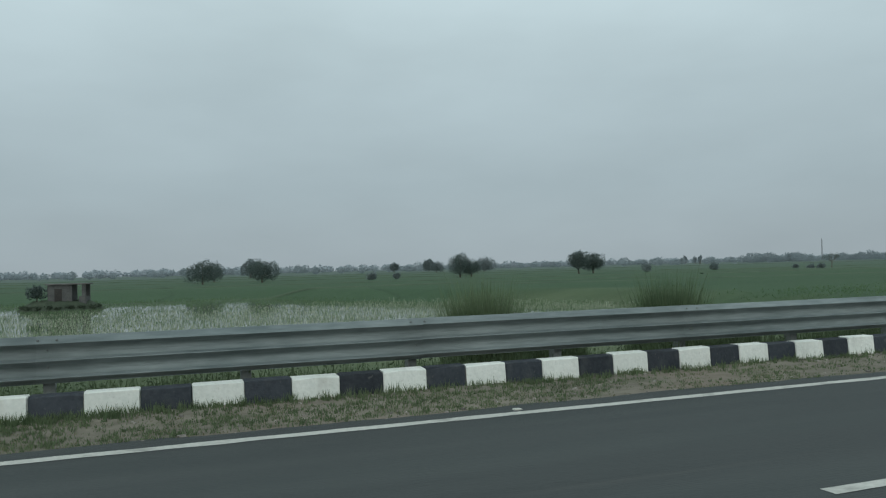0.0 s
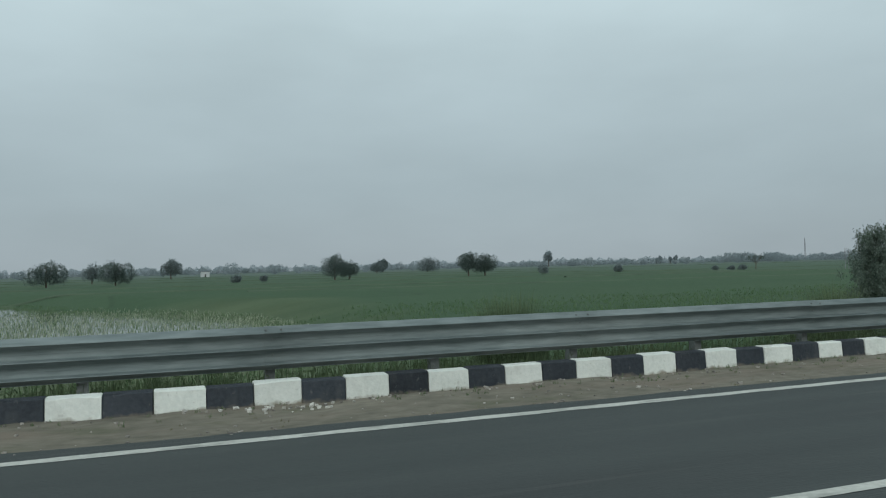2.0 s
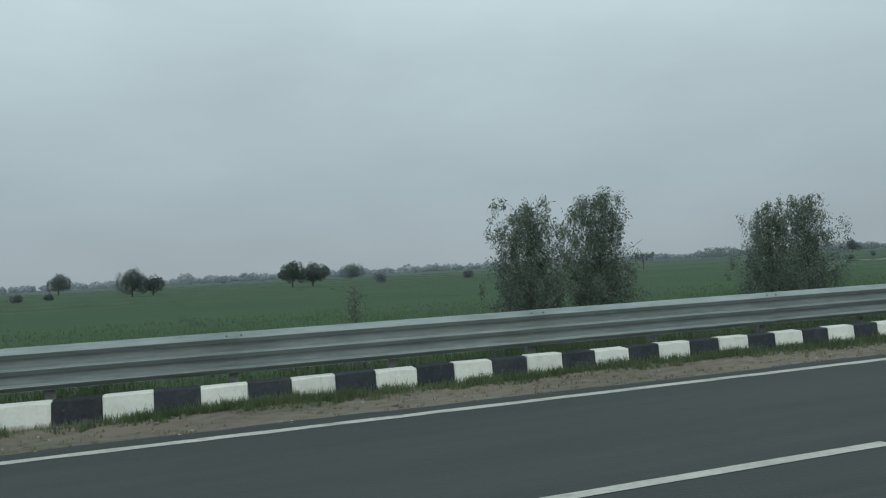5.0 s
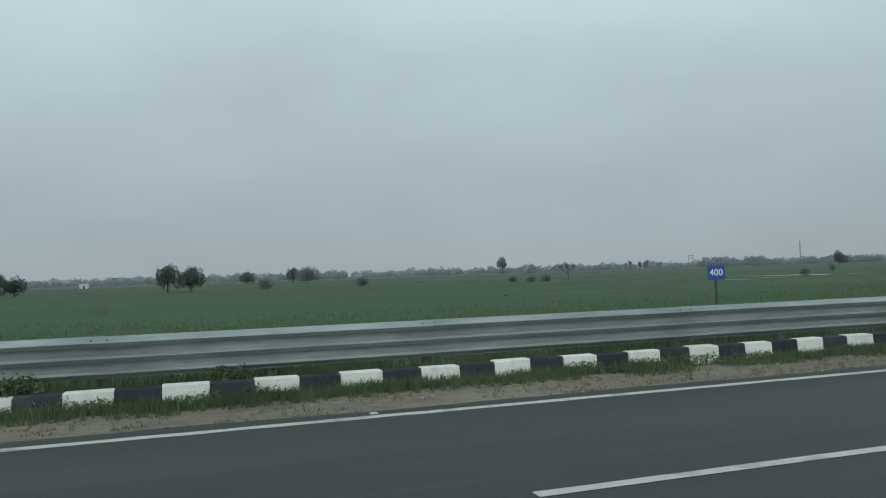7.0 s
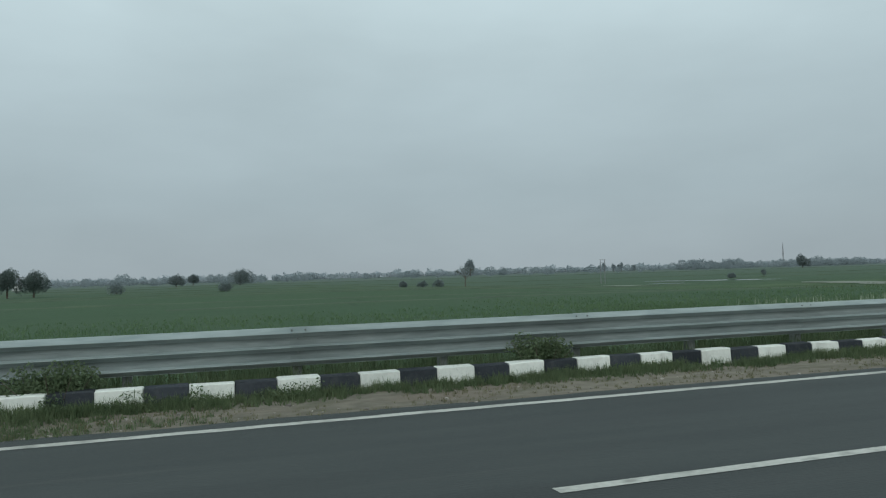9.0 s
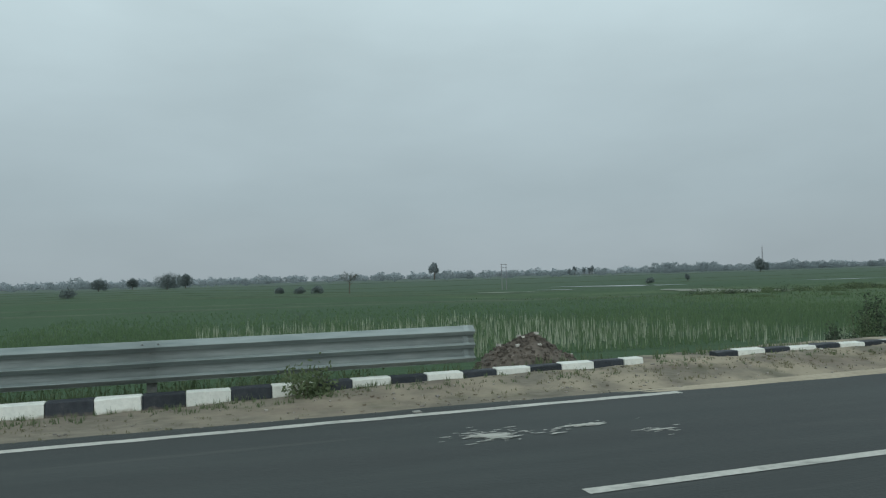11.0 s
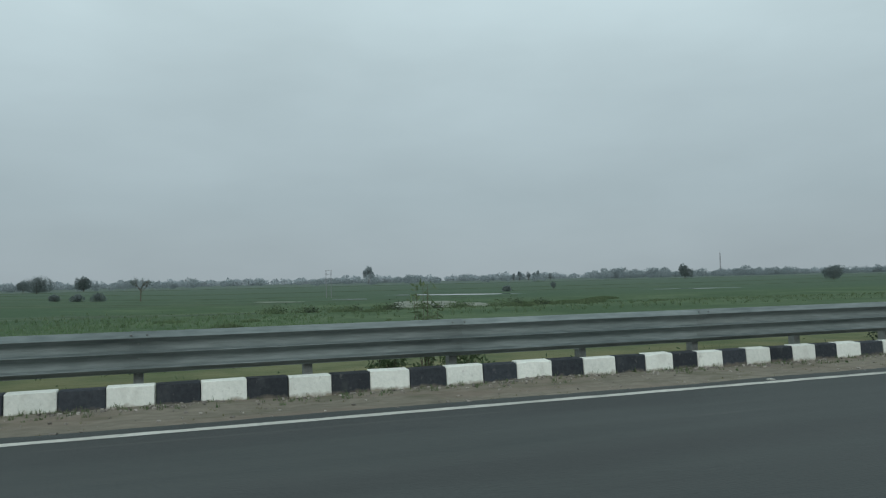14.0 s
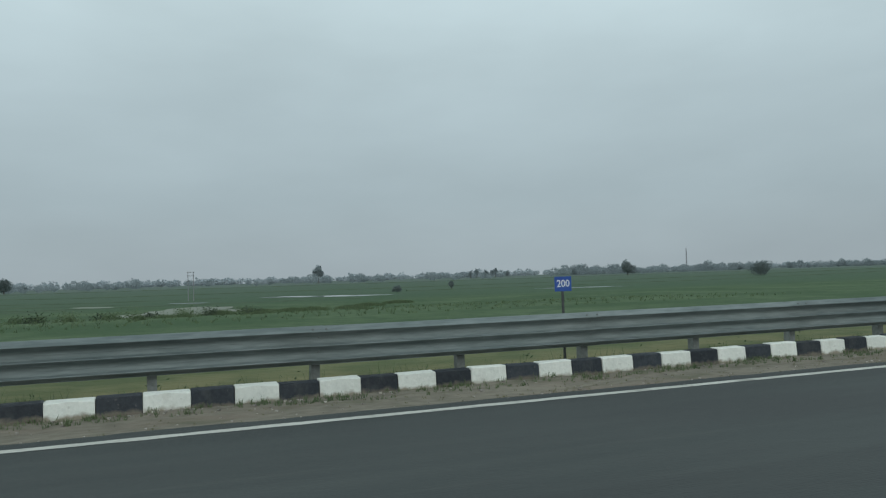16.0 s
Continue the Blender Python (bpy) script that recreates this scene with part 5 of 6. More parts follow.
def pump_house():
    """A derelict brick pump house with a flat slab roof on a weedy mound."""
    h = base("pump_house", pose(-13.9, 140, -2.45, 0, 0, -6) @ Matrix.Diagonal((1.38, 1.38, 1.33, 1)), "derelict brick pump house with an open porch and slab roof", "hut")
    for x0, x1, y0, y1 in ((-2.05, 0.35, -1.5, -1.27), (-2.05, -1.82, -1.27, 1.5), (-1.82, 0.35, 1.27, 1.5), (0.35, 0.58, -1.5, 1.5)):
        bm = bmesh.new()
        slab(bm, x0, x1, y0, y1, -0.4, 1.98, 0.03)
        part("wall", done("wall", bm, OLD_BRICK), h)
    for x0, y0 in ((1.62, -1.45), (1.62, 1.05)):
        bm = bmesh.new()
        slab(bm, x0, x0 + 0.42, y0, y0 + 0.4, -0.4, 1.98, 0.03)
        part("pillar", done("pillar", bm, OLD_BRICK), h)
    bm = bmesh.new()
    slab(bm, 1.3, 2.1, -1.5, 0.9, -0.4, 0.55, 0.06)
    part("plinth", done("plinth", bm, OLD_BRICK), h)
    bm = bmesh.new()
    slab(bm, -2.25, 2.25, -1.75, 1.75, 1.98, 2.14, 0.03)
    part("roof", done("roof", bm, ROOF_SLAB), h)
    bm = bmesh.new()
    slab(bm, -1.3, -0.5, -1.53, -1.5, -0.3, 1.5)
    part("door", done("door", bm, DARK_WOOD), h, label="dark open doorway")
    v_, f_ = grid(np.linspace(-5.6, 5.4, 60), np.linspace(-4, 4, 36), lambda x, y: -0.75 + 1.0 * np.clip(1.35 - np.hypot(x / 4.3, y / 3.0), 0, 0.55) / 0.55 + 0.13 * waves(x, y, 91, 1.3))
    mound = new("mound", sheet("mound", v_, f_, WEED, True))
    mound.matrix_basis = pose(-15.0, 140, -2.95) @ Matrix.Diagonal((1.22, 1.22, 1.75, 1))
    mound.data.materials[0] = DARK_WEED
    tagged(mound, "weed-covered earth mound in the flooded field", "mound", kind="structure")


pump_house()
mrng = random.Random(8)
for k in range(11):
    a = -0.2 - 2.7 * k / 10
    shrub(-15.0 + 5.7 * math.cos(a) + mrng.uniform(-0.3, 0.3), 140 + 3.9 * math.sin(a), -3.75, mrng.uniform(0.35, 0.7), mrng.uniform(0.6, 0.9), 320 + k, DARK_WEED, 420, (0.24, 0.16), "dark weed on the mound below the derelict hut", group="mound weeds")
round_tree(-18.6, 139.5, 3.1, 1.5, 90, leaf=0.3, count=1200, label="small bushy tree beside the derelict hut", trunk_bare=0.1, lobes=5, z0=-2.75)


def field_house(x, y, w, d, h, turn):
    t = base("field_house", pose(x, y, FIELD_Z, 0, 0, turn), "small whitewashed flat-roofed field house", "house", "field houses")
    bm = bmesh.new()
    slab(bm, -w / 2, w / 2, -d / 2, d / 2, -0.5, h, 0.04)
    part("wall", done("wall", bm, LIME), t)
    bm = bmesh.new()
    slab(bm, -w / 2 - 0.25, w / 2 + 0.25, -d / 2 - 0.25, d / 2 + 0.25, h, h + 0.25, 0.04)
    part("roof", done("roof", bm, ROOF_SLAB), t)
    bm = bmesh.new()
    slab(bm, -0.6, 0.6, -d / 2 - 0.03, -d / 2 + 0.05, 0, 2.1)
    part("door", done("door", bm, DARK_WOOD), t, label="dark doorway")


field_house(81.2, 651, 6.5, 5.0, 4.2, 6)

# ---- plants along the bank and the rail ----
TALL_WEED = "tall feathery green weed on the road bank"
for k, (x, y, h, r) in enumerate(((318.7, 10.8, 1.70, 0.40), (352.8, 10.8, 1.62, 0.42))):
    shrub(x, y, -0.35, h, r, 97 + k, count=430, leaf=(0.13, 0.035), label=TALL_WEED, upright=0.75)
for k, (x, y, z, h, r) in enumerate(((318.1, 10.9, -0.35, 1.0, 0.55),  (352.3, 11.4, -0.5, 0.8, 0.8), (319.4, 11.2, -0.45, 1.0, 0.6))):
    shrub(x, y, z, h, r, 100 + k, count=1100, leaf=(0.10, 0.04), label=TALL_WEED, upright=0.5)


for k, (x, y, h, r) in enumerate(((329.0, 11.3, 0.80, 0.75), (329.8, 11.4, 0.85, 0.7), (331.4, 11.4, 0.8, 0.6), (332.2, 11.5, 0.95, 0.75), (332.9, 11.5, 0.85, 0.6), (351.9, 11.3, 0.8, 0.65), (352.6, 11.3, 0.7, 0.6))):
    shrub(x, y, level(x, y), h, r, 110 + k, DARK_WEED, 4200, (0.075, 0.036), "dark leafy bush on the bank behind the guardrail", 0.2)
GAP_WEED = "dark leafy weed growing up the bank beside the barrier"
for k, (x, y, h, r, up) in enumerate(((263.5, 14.6, 2.05, 0.55, 0.4), (264.15, 15.0, 2.45, 0.5, 0.6), (264.7, 14.7, 2.1, 0.6, 0.4), (265.2, 15.0, 3.0, 0.42, 0.8), (265.35, 14.6, 2.3, 0.7, 0.4), (265.9, 14.9, 2.05, 0.6, 0.4), (266.45, 14.8, 1.75, 0.6, 0.3), (262.9, 14.8, 1.6, 0.5, 0.3))):
    shrub(x, y, level(x, y), h, r, 120 + k, DARK_WEED if k % 3 else WEED, 2600, (0.085, 0.034), GAP_WEED, up)


def grass_clump(x, y, z, height, radius, seed, count=2200, wide=0.030, name="tall_grass", label="clump of tall feathery grass behind the guardrail", group="tall grass clumps"):
    """A clump of tall feathery grass, its blades arching outwards."""
    nrng = np.random.default_rng(seed)
    t = base(name, pose(x, y, z), label, "grass clump", group)
    a, q = nrng.uniform(0, 2 * math.pi, count), radius * nrng.random(count) ** 0.6
    p = np.stack([q * np.cos(a), q * np.sin(a), np.full(count, -0.1)], -1)
    h = height * (1.2 - 0.5 * (q / radius) ** 2) * nrng.uniform(0.75, 1.05, count)
    v_, f_ = blades(p, h, np.full(count, wide), 0.4, seed, 4)
    tagged(part("tuft", sheet("tuft", v_, f_, WEED), t), kind="stuff")


for k, (x, h, r) in enumerate(((4.4, 1.5, 0.45), (7.65, 1.5, 0.45), (49.9, 1.3, 0.38), (56.2, 1.25, 0.4), (72.95, 1.45, 0.40), (5.6, 0.9, 0.4), (9.0, 0.8, 0.4))):
    grass_clump(x, 11.0, -0.42, h, r, 240 + k)
trng = random.Random(5)
for k in range(12):
    u = trng.random()
    tx, ty = 318 + 66 * u + trng.uniform(-6, 6), 76 + 30 * u + trng.gauss(0, 7)
    grass_clump(tx, ty, level(tx, ty), trng.uniform(0.3, 0.7), trng.uniform(0.6, 1.7), 400 + k, 150, 0.09, "tussock", "tussock of rough grass in wet land", "grass tussocks")

srng = random.Random(15)
for k in range(22):
    u = k / 21
    x, y = 328 + 46 * u + srng.uniform(-1.5, 1.5), 104 + 10 * u + srng.gauss(0, 3.0)
    shrub(x, y, level(x, y) - 0.05, srng.uniform(0.3, 0.7), srng.uniform(1.2, 2.6), 640 + k, WEED if k % 3 else DARK_WEED, 420, (0.26, 0.16), "dark low scrub along a ditch in wet grassland", group="wetland scrub")
for k, (x, y, r) in enumerate(((376, 117, 2.8), (381, 119, 2.4), (385, 124, 3.0), (392, 128, 2.2), (399, 140, 3.0), (408, 150, 3.2), (370, 113, 1.8))):
    grass_clump(x, y, level(x, y), 0.75, r, 670 + k, 700, 0.10, "tussock", "broad pale tussock of rough grass in wet land", "grass tussocks")

shrub(248.85, 8.76, 0.02, 0.36, 0.42, 138, GRASS, 900, (0.07, 0.03), "leafy green weed growing in front of the kerb")
LOW_WEED = "low leafy green weed between kerb and guardrail"
LOW = [(172.3, 9.25, 0.62, 0.30), (173.9, 9.25, 0.66, 0.34), (174.9, 9.25, 0.58, 0.28), (175.8, 9.25, 0.60, 0.30), (178.85, 9.25, 0.62, 0.40), (180.6, 9.3, 0.50, 0.30), (181.5, 9.3, 0.46, 0.34), (182.6, 9.25, 0.53, 0.42),
       (193.1, 9.25, 0.60, 0.40), (196.1, 9.2, 0.50, 0.28), (196.9, 9.25, 0.62, 0.32), (197.6, 9.25, 0.60, 0.30), (198.9, 9.25, 0.52, 0.32), (201.1, 9.25, 0.48, 0.4), (154.2, 9.3, 0.36, 0.3), (155.6, 9.26, 0.38, 0.30), (157.9, 9.28, 0.36, 0.26),
       (90.3, 9.3, 0.42, 0.18), (288.6, 9.25, 0.28, 0.42), (290.2, 9.2, 0.30, 0.48), (207.0, 9.25, 0.5, 0.35), (219.0, 9.25, 0.55, 0.4), (228.0, 9.25, 0.45, 0.35), (148.0, 9.25, 0.5, 0.35), (140.5, 9.25, 0.45, 0.3)]
shrub(89.45, 9.15, 0.0, 0.92, 0.50, 139, count=1400, leaf=(0.10, 0.034), label="tall feathery weed growing over the kerb", upright=0.35)
for k, (x, y, h, r) in enumerate(LOW):
    shrub(x, 9.15, 0.0, h * 1.10, r * 1.5, 140 + k, count=3400, leaf=(0.052, 0.027), label=LOW_WEED, dome=True)
for k, (x, y, h, r) in enumerate(((178.3, 9.28, 0.66, 0.36), (179.1, 9.25, 0.62, 0.40), (179.75, 9.25, 0.55, 0.34))):
    shrub(x, 9.12, 0.0, h, r * 1.35, 180 + k, YELLOW_WEED, 2200, (0.055, 0.030), "flowering weed with yellowing leaves between kerb and guardrail", dome=True)


# grass: thick where the verge has grown over, thin elsewhere
def thickness(x):
    bands = [(-30, 0.35), (-2, 0.55), (8, 0.25), (24, 0.30), (30, 0.05), (58, 0.10), (60, 0.7), (67, 0.6), (70, 0.35), (75, 0.14), (82, 0.14), (86, 0.6), (92, 0.75), (101, 0.6), (107, 0.6), (116, 0.7), (150, 0.8), (158, 0.95), (171, 0.9), (174, 0.55), (178, 0.55), (186, 0.8),
             (205, 0.9), (238, 0.8), (243, 0.4), (249, 0.3), (253, 0.10), (270, 0.10), (280, 0.35), (283.5, 0.7), (286, 0.95), (289, 0.85), (293, 0.5), (296, 0.35), (300, 0.2), (330, 0.18), (347, 0.3), (372, 0.35), (400, 0.3)]
    return np.interp(x, [b[0] for b in bands], [b[1] for b in bands])


def grass_strip(name, y_lo, y_hi, count, high, seed, material, label, lumps=1.2, floor=0.0, wide=0.018, x_lo=-24, x_hi=396):
    rng = np.random.default_rng(seed)
    x, y = rng.uniform(x_lo, x_hi, count), rng.uniform(y_lo, y_hi, count)
    keep = rng.random(count) < np.clip(thickness(x) + floor, 0, 1) * np.clip(0.7 + 0.9 * waves(x, y * 2, seed, lumps), 0, 1)
    keep &= rng.random(count) < np.clip((x - x_lo) / 2.5, 0, 1) * np.clip((x_hi - x) / 2.5, 0, 1)
    keep &= ~((x > 257) & (x < 265.5) & (y > 8.6) & (y < 10.9))
    x, y = x[keep], y[keep]
    z = np.where(y < 9.9, verge_height(x, y), ground_height(x, y)) - 0.01
    h = high * rng.uniform(0.45, 1.15, len(x)) * (0.5 + 0.7 * thickness(x))
    v_, f_ = blades(np.stack([x, y, z], -1), h, np.full(len(x), wide), 0.55, seed, 6)
    tagged(new(name, sheet(name, v_, f_, material)), label, "grass", kind="stuff")


grass_strip("kerb_grass", 8.46, 8.93, 84000, 0.12, 201, GRASS, "green grass tufts growing along the foot of the kerb", lumps=1.6, wide=0.012)
for x_lo, x_hi, n_, s_ in ((83, 104, 9000, 205), (107, 176, 25000, 206), (184, 243, 22000, 207), (282.5, 292, 5000, 208), (-6, 24, 5000, 209)):
    grass_strip("kerb_grass", 8.66, 8.92, n_, 0.14, s_, GRASS, "thick green grass hiding the foot of the kerb", lumps=3.0, wide=0.016, x_lo=x_lo, x_hi=x_hi)
grass_strip("verge_grass", 8.05, 8.80, 4200, 0.08, 210, DRY_GRASS, "dry grass tufts scattered over the sandy verge", lumps=1.7, floor=0.3, wide=0.014, x_lo=250, x_hi=272)
for x_lo, x_hi, n_, s_ in ((175, 186, 5500, 221), (189, 203, 6500, 222), (-8, 11, 8000, 223), (59, 69, 3500, 224)):
    grass_strip("verge_grass", 7.86, 8.55, n_, 0.065, s_, GRASS, "low green grass spreading over the soil verge", lumps=2.6, floor=0.4, wide=0.014, x_lo=x_lo, x_hi=x_hi)
grass_strip("verge_grass", 7.84, 8.62, 38000, 0.05, 202, DRY_GRASS, "short dry grass on the soil verge", lumps=2.4, floor=0.05, wide=0.012)
grass_strip("rail_grass", 9.1, 9.8, 54000, 0.30, 203, GRASS, "rough green grass under the guardrail", lumps=2.0, floor=0.12)
grass_strip("bank_grass", 9.6, 12.0, 44000, 0.52, 204, WEED, "rough weeds on the road bank", lumps=2.5, floor=0.15)
grass_strip("bank_grass", 9.7, 10.9, 42000, 0.62, 215, GRASS, "thick rough grass along the top of the road bank", lumps=3.5, floor=0.45, wide=0.030, x_lo=-10, x_hi=250)
grass_strip("bank_grass", 9.6, 10.7, 15000, 0.95, 227, GRASS, "thick rough grass along the top of the road bank", lumps=2.5, floor=0.6, wide=0.030, x_lo=6, x_hi=64)


def weed_mat(name, x_lo, x_hi, y_lo, y_hi, count, high, seed, material, label, lumps=1.4, size=(0.066, 0.026), cut=0.0):
    """Low leafy weeds: leaves heaped in clumps of uneven height."""
    rng = np.random.default_rng(seed)
    x, y = rng.uniform(x_lo, x_hi, count), rng.uniform(y_lo, y_hi, count)
    swell = np.clip(0.5 + 0.8 * waves(x, y, seed, lumps) + 0.35 * waves(x, y, seed + 1, 9.0) - cut, 0, 1)
    keep = swell > 0.08
    x, y, swell = x[keep], y[keep], swell[keep]
    z = np.where(y < 9.9, verge_height(x, y), ground_height(x, y)) + high * swell * rng.random(len(x)) ** 0.8
    v_, f_ = leaves(np.stack([x, y, z], -1), size[0], size[1], seed, 0.1)
    tagged(new(name, sheet(name, v_, f_, material)), label, "weeds", kind="stuff")


for x_lo, x_hi, n_, high, cut, s_ in ((-8, 60, 44000, 0.72, 0.0, 601), (60, 112, 42000, 0.72, -0.05, 602), (112, 250, 66000, 0.72, -0.05, 603), (282, 297, 7500, 0.30, 0.10, 604), (297, 396, 9000, 0.30, 0.35, 605)):
    weed_mat("bank_weeds", x_lo, x_hi, 9.5, 11.0, n_, high, s_, WEED, "leafy weeds on the bank behind the guardrail")
weed_mat("kerb_weeds", 282.6, 293.0, 8.56, 9.04, 17000, 0.30, 611, WEED, "leafy green weeds grown over the kerb", 0.9, (0.060, 0.024), -0.15)
weed_mat("kerb_weeds", 155, 171, 8.70, 8.98, 9000, 0.16, 612, GRASS, "low green weeds at the foot of the kerb", 0.9, (0.055, 0.020))
weed_mat("kerb_weeds", 196, 204, 8.66, 9.0, 5000, 0.22, 613, WEED, "low green weeds at the foot of the kerb", 0.9, (0.055, 0.022))
weed_mat("kerb_weeds", 60, 67, 8.66, 8.95, 3500, 0.16, 614, GRASS, "low green weeds at the foot of the kerb", 0.9, (0.055, 0.020))

# rice: thick green plants, and thin pale rows standing in water
def rice(name, x0, x1, y0, y1, dx, dy, high, wide, seed, material, label, per, lean):
    rng = np.random.default_rng(seed)
    xs, ys = np.meshgrid(np.arange(x0, x1, dx), np.arange(y0, y1, dy), indexing="ij")
    x = xs.ravel() + rng.normal(0, dx * 0.22, xs.size)
    y = ys.ravel() + rng.normal(0, dy * 0.10, xs.size) + 0.04 * xs.ravel()
    fade = np.clip((y - y0) / (y1 - y0), 0, 1)
    keep = (waves(x, y, seed, 16.0) > rng.uniform(-1.3, -0.25, len(x))) & (rng.random(len(x)) > fade ** 2)
    if name == "flooded_rice":
        keep &= hollow(x, y) > 1.5
    x, y = x[keep], y[keep]
    h = high * rng.uniform(0.7, 1.15, len(x))
    v_, f_ = blades(np.stack([x, y, ground_height(x, y) - 0.02], -1), h, np.full(len(x), wide), lean, seed, per)
    tagged(new(name, sheet(name, v_, f_, material)), label, "rice crop", kind="stuff")


rice("rice_rows", 248.5, 272.5, 20.5, 60, 0.32, 1.6, 0.92, 0.052, 211, RICE_PALE, "rows of thin pale rice plants", 3, 0.08)
rice("rice_rows", 272.5, 278.5, 14.5, 46, 0.34, 1.5, 0.85, 0.048, 219, RICE_PALE, "rows of thin pale rice plants", 3, 0.08)
rice("rice_rows", 278.5, 302, 14.5, 23, 0.36, 1.4, 0.74, 0.046, 226, RICE_PALE, "thin pale rice plants along the edge of the field", 3, 0.10)
rice("rice_rows", 236, 304, 19.5, 66, 0.26, 0.8, 0.50, 0.06, 217, RICE, "rows of soft green rice plants", 4, 0.4)
rice("flooded_rice", -40, 66, 66, 132, 0.22, 1.1, 0.52, 0.055, 212, RICE_PALE, "thin young rice rows standing in muddy water", 3, 0.12)
rice("flooded_rice", -44, 66, 68, 200, 0.34, 1.0, 0.46, 0.085, 218, RICE, "green young rice rows standing in muddy water", 3, 0.35)
rice("green_rice", 40, 250, 21, 80, 0.50, 0.80, 0.34, 0.06, 213, RICE, "thick green rice crop", 5, 0.5)
rice("green_rice", 236, 330, 26, 96, 0.60, 0.9, 0.36, 0.07, 214, RICE, "thick green rice crop", 4, 0.5)
rice("rough_grass", 296, 420, 20, 60, 1.1, 1.2, 0.28, 0.05, 216, GRASS, "rough tussocky grass in wet land", 6, 0.8)

rice("reeds", 298, 440, 58, 150, 2.0, 3.0, 0.42, 0.10, 225, WEED, "low reeds and rough grass in wet land", 6, 0.9)

# grit on the verge and scattered litter
rng = np.random.default_rng(301)
n = 5200
x, y = rng.uniform(-20, 392, n), 7.80 + rng.random(n) ** 1.2 * 1.05
v, f = chunk_cloud(np.stack([x, y, verge_height(x, y) + 0.003], -1), rng.uniform(0.012, 0.05, n) * (0.6 + 0.8 * rng.random(n) ** 4), 302)
tagged(new("grit", sheet("grit", v, f, GRAVEL)), "small stones scattered over the soil verge", "gravel", kind="stuff")
x, y = rng.uniform(249, 273, 1300), 7.84 + rng.random(1300) * 1.1
lump = waves(x, y, 61, 2.2) > rng.uniform(-0.4, 0.9, 1300)
x, y = x[lump], y[lump]
v, f = chunk_cloud(np.stack([x, y, verge_height(x, y) + 0.004], -1), rng.uniform(0.012, 0.045, len(x)), 303)
tagged(new("soil_clods", sheet("soil_clods", v, f, SAND)), "clods of dry brown earth on the sandy verge", "earth", kind="stuff")
for x_lo, x_hi, cn, seed in ((8, 52, 900, 21), (98, 113, 500, 23), (276, 286, 350, 25), (296, 348, 3200, 27), (348, 372, 300, 29)):
    r2 = np.random.default_rng(seed)
    x, y = r2.uniform(x_lo, x_hi, cn), 8.84 - np.abs(r2.normal(0, 0.14, cn))
    lump = waves(x, y, seed, 1.1) > r2.uniform(-0.9, 0.7, cn)
    x, y = x[lump], y[lump]
    v, f = chunk_cloud(np.stack([x, y, verge_height(x, y) + 0.008], -1), r2.uniform(0.010, 0.040, len(x)), seed)
    tagged(new("kerb_rubble", sheet("kerb_rubble", v, f, GRAVEL)), "broken mortar and grit along the foot of the kerb", "rubble", kind="stuff")
for cx, cn, seed in ((27.6, 60, 1), (67.3, 60, 2), (105.2, 90, 3), (107.3, 80, 15), (108.5, 40, 17), (176.6, 30, 4), (304.3, 40, 5), (282.5, 60, 6), (46.5, 40, 7), (343.9, 30, 8), (267.5, 26, 9), (264.0, 22, 11), (257.9, 12, 13)):
    r2 = np.random.default_rng(seed)
    x, y = r2.normal(cx, 0.5, cn), 8.72 + r2.normal(0, 0.12, cn)
    v, f = chunk_cloud(np.stack([x, y, verge_height(x, y) + 0.01], -1), r2.uniform(0.012, 0.055, cn), seed)
    tagged(new("broken_stone", sheet("broken_stone", v, f, PALE_STONE if seed % 2 else GRAVEL)), "broken bits of kerb concrete on the verge", "rubble", "broken kerb bits", "stuff")



def dirt_heap(x, y, length, deep, high, seed):
    v_, f_ = grid(np.linspace(-length, length, 60), np.linspace(-deep, deep, 16), lambda x_, y_: -0.06 + high * np.exp(-(x_ / (0.55 * length)) ** 2 - (y_ / (0.55 * deep)) ** 2) + 0.03 * waves(x_, y_, seed, 0.6))
    ob = new("dirt_heap", sheet("dirt_heap", v_, f_, SAND, True))
    ob.matrix_basis = pose(x, y, 0.0)
    tagged(ob, "low heap of brown earth pushed up behind the kerb", "earth heap", "earth heaps")


dirt_heap(105.6, 9.42, 3.2, 0.42, 0.36, 51)
dirt_heap(67.2, 9.35, 1.2, 0.40, 0.22, 52)


def concrete_piece(x, y, z, w, d, h, turn, lean, material, seed):
    rng_ = random.Random(seed)
    bm = bmesh.new()
    slab(bm, -w / 2, w / 2, -d / 2, d / 2, 0, h, 0.012)
    for q in bm.verts:
        q.co += Vector([rng_.uniform(-0.014, 0.014) for _ in range(3)])
    ob = new("broken_concrete", done("broken_concrete", bm, material))
    ob.matrix_basis = pose(x, y, z, lean, 0, turn)
    tagged(ob, "broken piece of kerb concrete at a gap in the kerb", "rubble", "broken kerb pieces")


concrete_piece(67.02, 9.02, -0.06, 0.34, 0.2, 0.20, 6, -6, KERB_BEIGE, 1)
concrete_piece(67.35, 9.30, 0.12, 0.40, 0.20, 0.045, -14, 3, PALE_STONE, 2)
concrete_piece(104.05, 9.12, 0.26, 0.10, 0.09, 0.09, 20, 0, PALE_STONE, 3)
concrete_piece(104.22, 9.16, 0.26, 0.08, 0.07, 0.05, 50, 0, PALE_STONE, 4)
concrete_piece(107.4, 9.22, 0.22, 0.34, 0.16, 0.09, 10, 5, ROOF_SLAB, 5)

# ---- kerb stones, last: one run between each two breaks ----
STONE = {c: [stone_mesh(m, 10 * c + k) for k in range(5)] for c, m in ((0, KERB_BLACK), (1, KERB_WHITE), (2, KERB_BEIGE))}


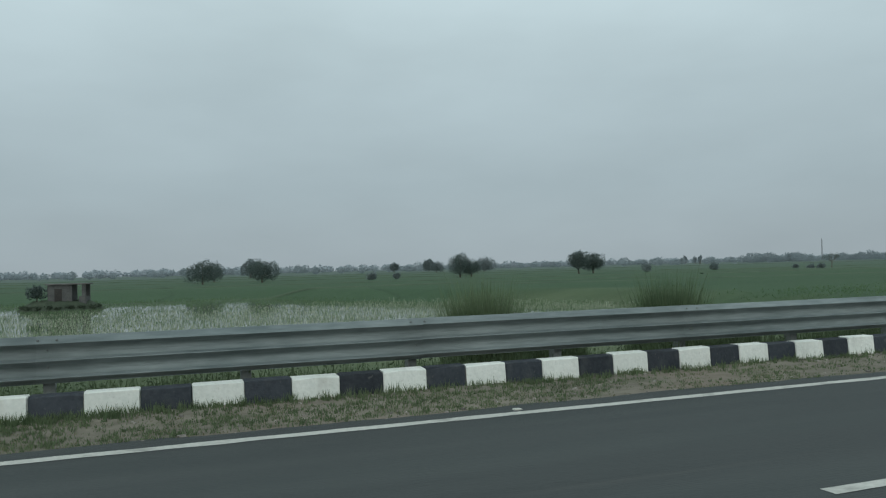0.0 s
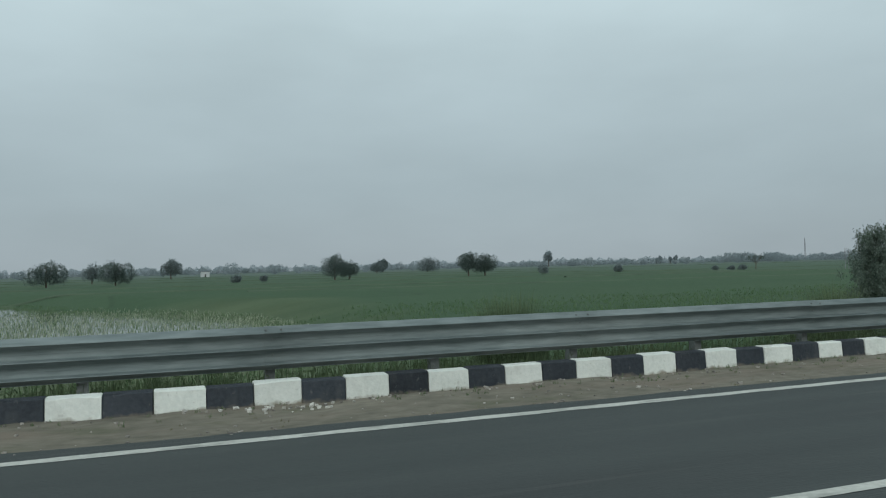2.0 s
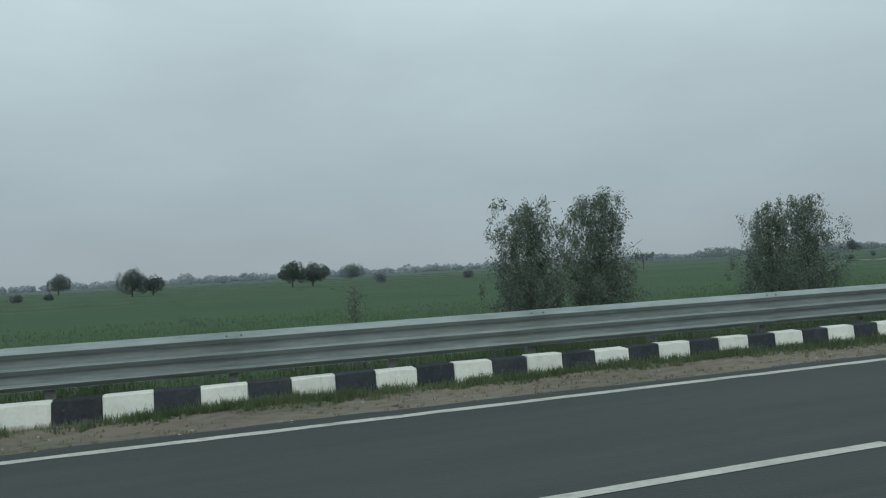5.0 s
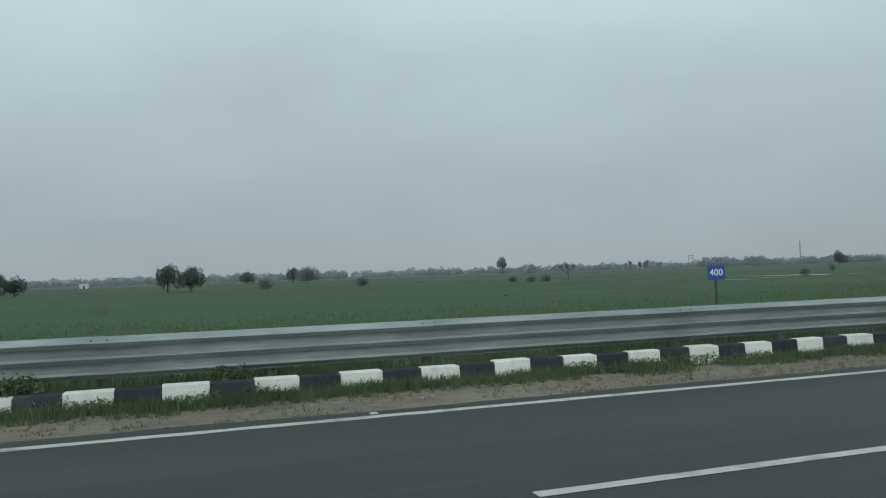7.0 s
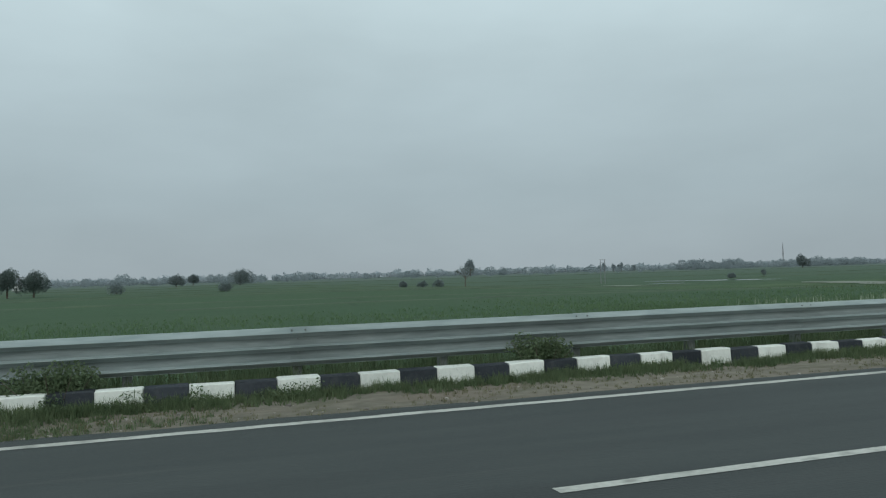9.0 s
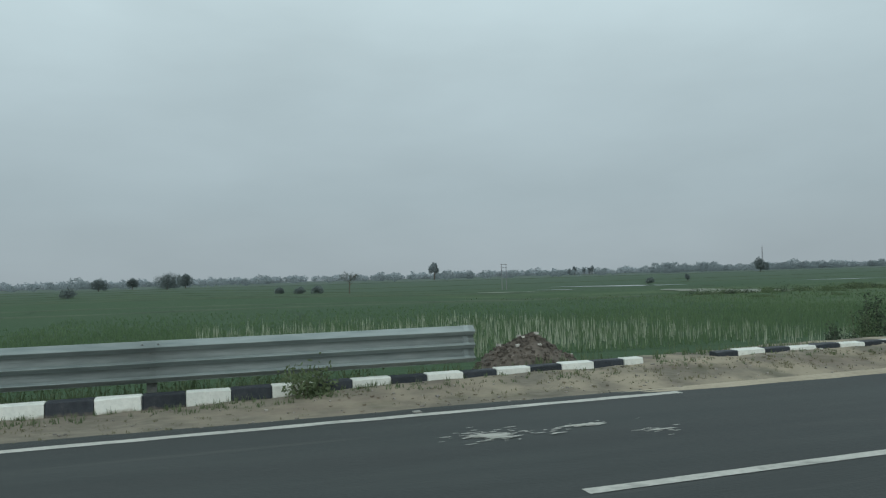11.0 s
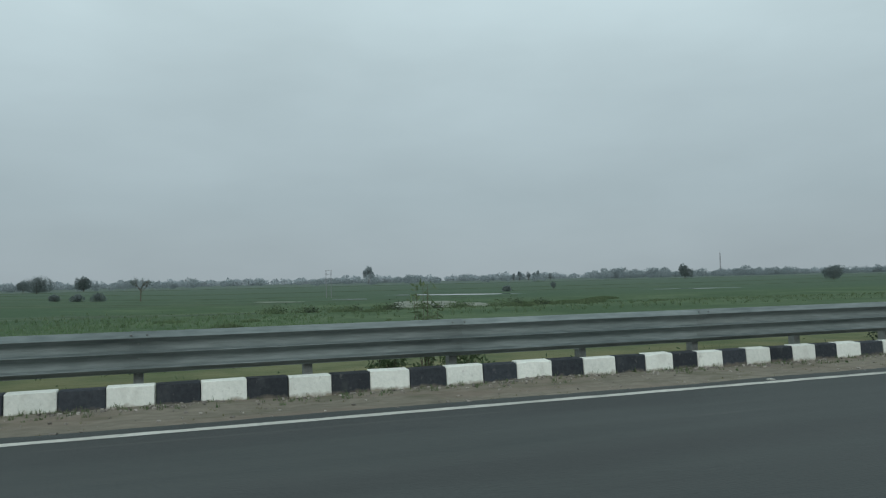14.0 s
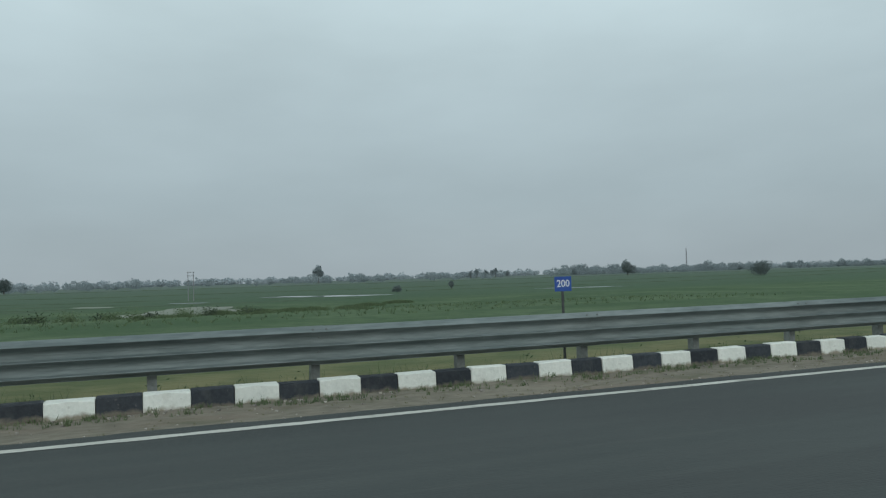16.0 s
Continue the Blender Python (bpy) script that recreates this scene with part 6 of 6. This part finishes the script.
def slumped(mesh, k):
    """A stone pushed over sideways along the kerb."""
    me = mesh.copy()
    me.transform(Matrix(((1, 0, k, 0), (0, 1, 0, 0), (0, 0, 1, 0), (0, 0, 0, 1))))
    return me


krng = random.Random(77)
cuts = [(-40.0, -40.0)] + KERB_BREAKS + [(420.0, 420.0)]
SHIFT = [0.0, -0.10, 0.0, -0.13, 0.0, 0.0, 0.0, -0.05, -0.06]
for run, ((_, a), (b, _)) in enumerate(zip(cuts, cuts[1:])):
    mine = [s for s in KERB_STONES if s[0] + s[1] > a + 0.05 and s[0] < b - 0.05]
    if not mine:
        continue
    x0 = max(a, mine[0][0])
    kerb = base("kerb", pose(x0, KERB_Y, 0), "run of kerb stones painted black and white by turns", "kerb", "kerb runs", "structure")
    for s, ln_, c in mine:
        s1, e1 = max(s, a), min(s + ln_, b)
        if e1 - s1 < 0.08:
            continue
        c = 2 if abs(s - 103.84) < 0.1 else 0 if 304.1 < s < 305.05 else c
        top = float(np.interp(s, KERB_TOP_X, KERB_TOP_Z)) + krng.uniform(-0.008, 0.008)
        if 263.0 < s < 269.2:
            top += krng.uniform(-0.03, 0.015) if c else -0.05
        near_end = max(0.0, 1 - (s - a) / 1.6)
        m = pose(s1 - x0, SHIFT[run] * near_end + krng.uniform(-0.006, 0.006), top, krng.uniform(-0.8, 0.8), krng.uniform(-0.5, 0.5), krng.uniform(-0.4, 0.4))
        if abs(s - 68.10) < 0.12:
            m = pose(s1 - x0 + 0.06, 0.06, top + 0.03, -30, 2, 3)
        mesh = broken_stone_mesh(KERB_WHITE, 31) if abs(s - 66.46) < 0.12 else slumped(STONE[0][1], 0.5) if abs(s - 68.10) < 0.12 else krng.choice(STONE[c])
        part("kerb_stone", mesh, kerb, m @ Matrix.Diagonal((e1 - s1, 1, 1, 1)))

# the stone knocked over at a break, and a loose slab
tip = new("loose_kerb_stone", slumped(STONE[1][2], 1.6))
tip.matrix_basis = pose(67.84, 8.98, 0.315, -26, 0, 3) @ Matrix.Diagonal((0.42, 1, 1, 1))
tagged(tip, "white painted kerb stone knocked askew at a gap", "kerb stone")
tip = new("loose_kerb_stone", STONE[1][0])
tip.matrix_basis = pose(176.5, 8.79, 0.262, 3, 1.5, 2) @ Matrix.Diagonal((0.94, 1, 1, 1))
tagged(tip, "cracked white kerb stone pushed out of its row", "kerb stone")


def litter(x, y, size, seed):
    """A crumpled white plastic bag."""
    rng = random.Random(seed)
    bm = bmesh.new()
    bmesh.ops.create_icosphere(bm, subdivisions=2, radius=size)
    for q in bm.verts:
        s = rng.uniform(0.6, 1.15)
        q.co = Vector((q.co.x * 1.3 * s, q.co.y * 0.9 * s, max(q.co.z * 0.7 * s, -0.25 * size)))
    ob = new("plastic_bag", done("plastic_bag", bm, PLASTIC))
    ob.matrix_basis = pose(x, y, float(verge_height(np.array([x]), np.array([y]))[0]) + 0.2 * size, 0, 0, rng.uniform(0, 180))
    tagged(ob, "crumpled white plastic bag lying in the grass", "litter", "roadside litter")


for at in ((292.62, 8.78, 0.075, 1), (294.77, 8.66, 0.045, 2), (292.12, 8.72, 0.04, 3)):
    litter(*at)
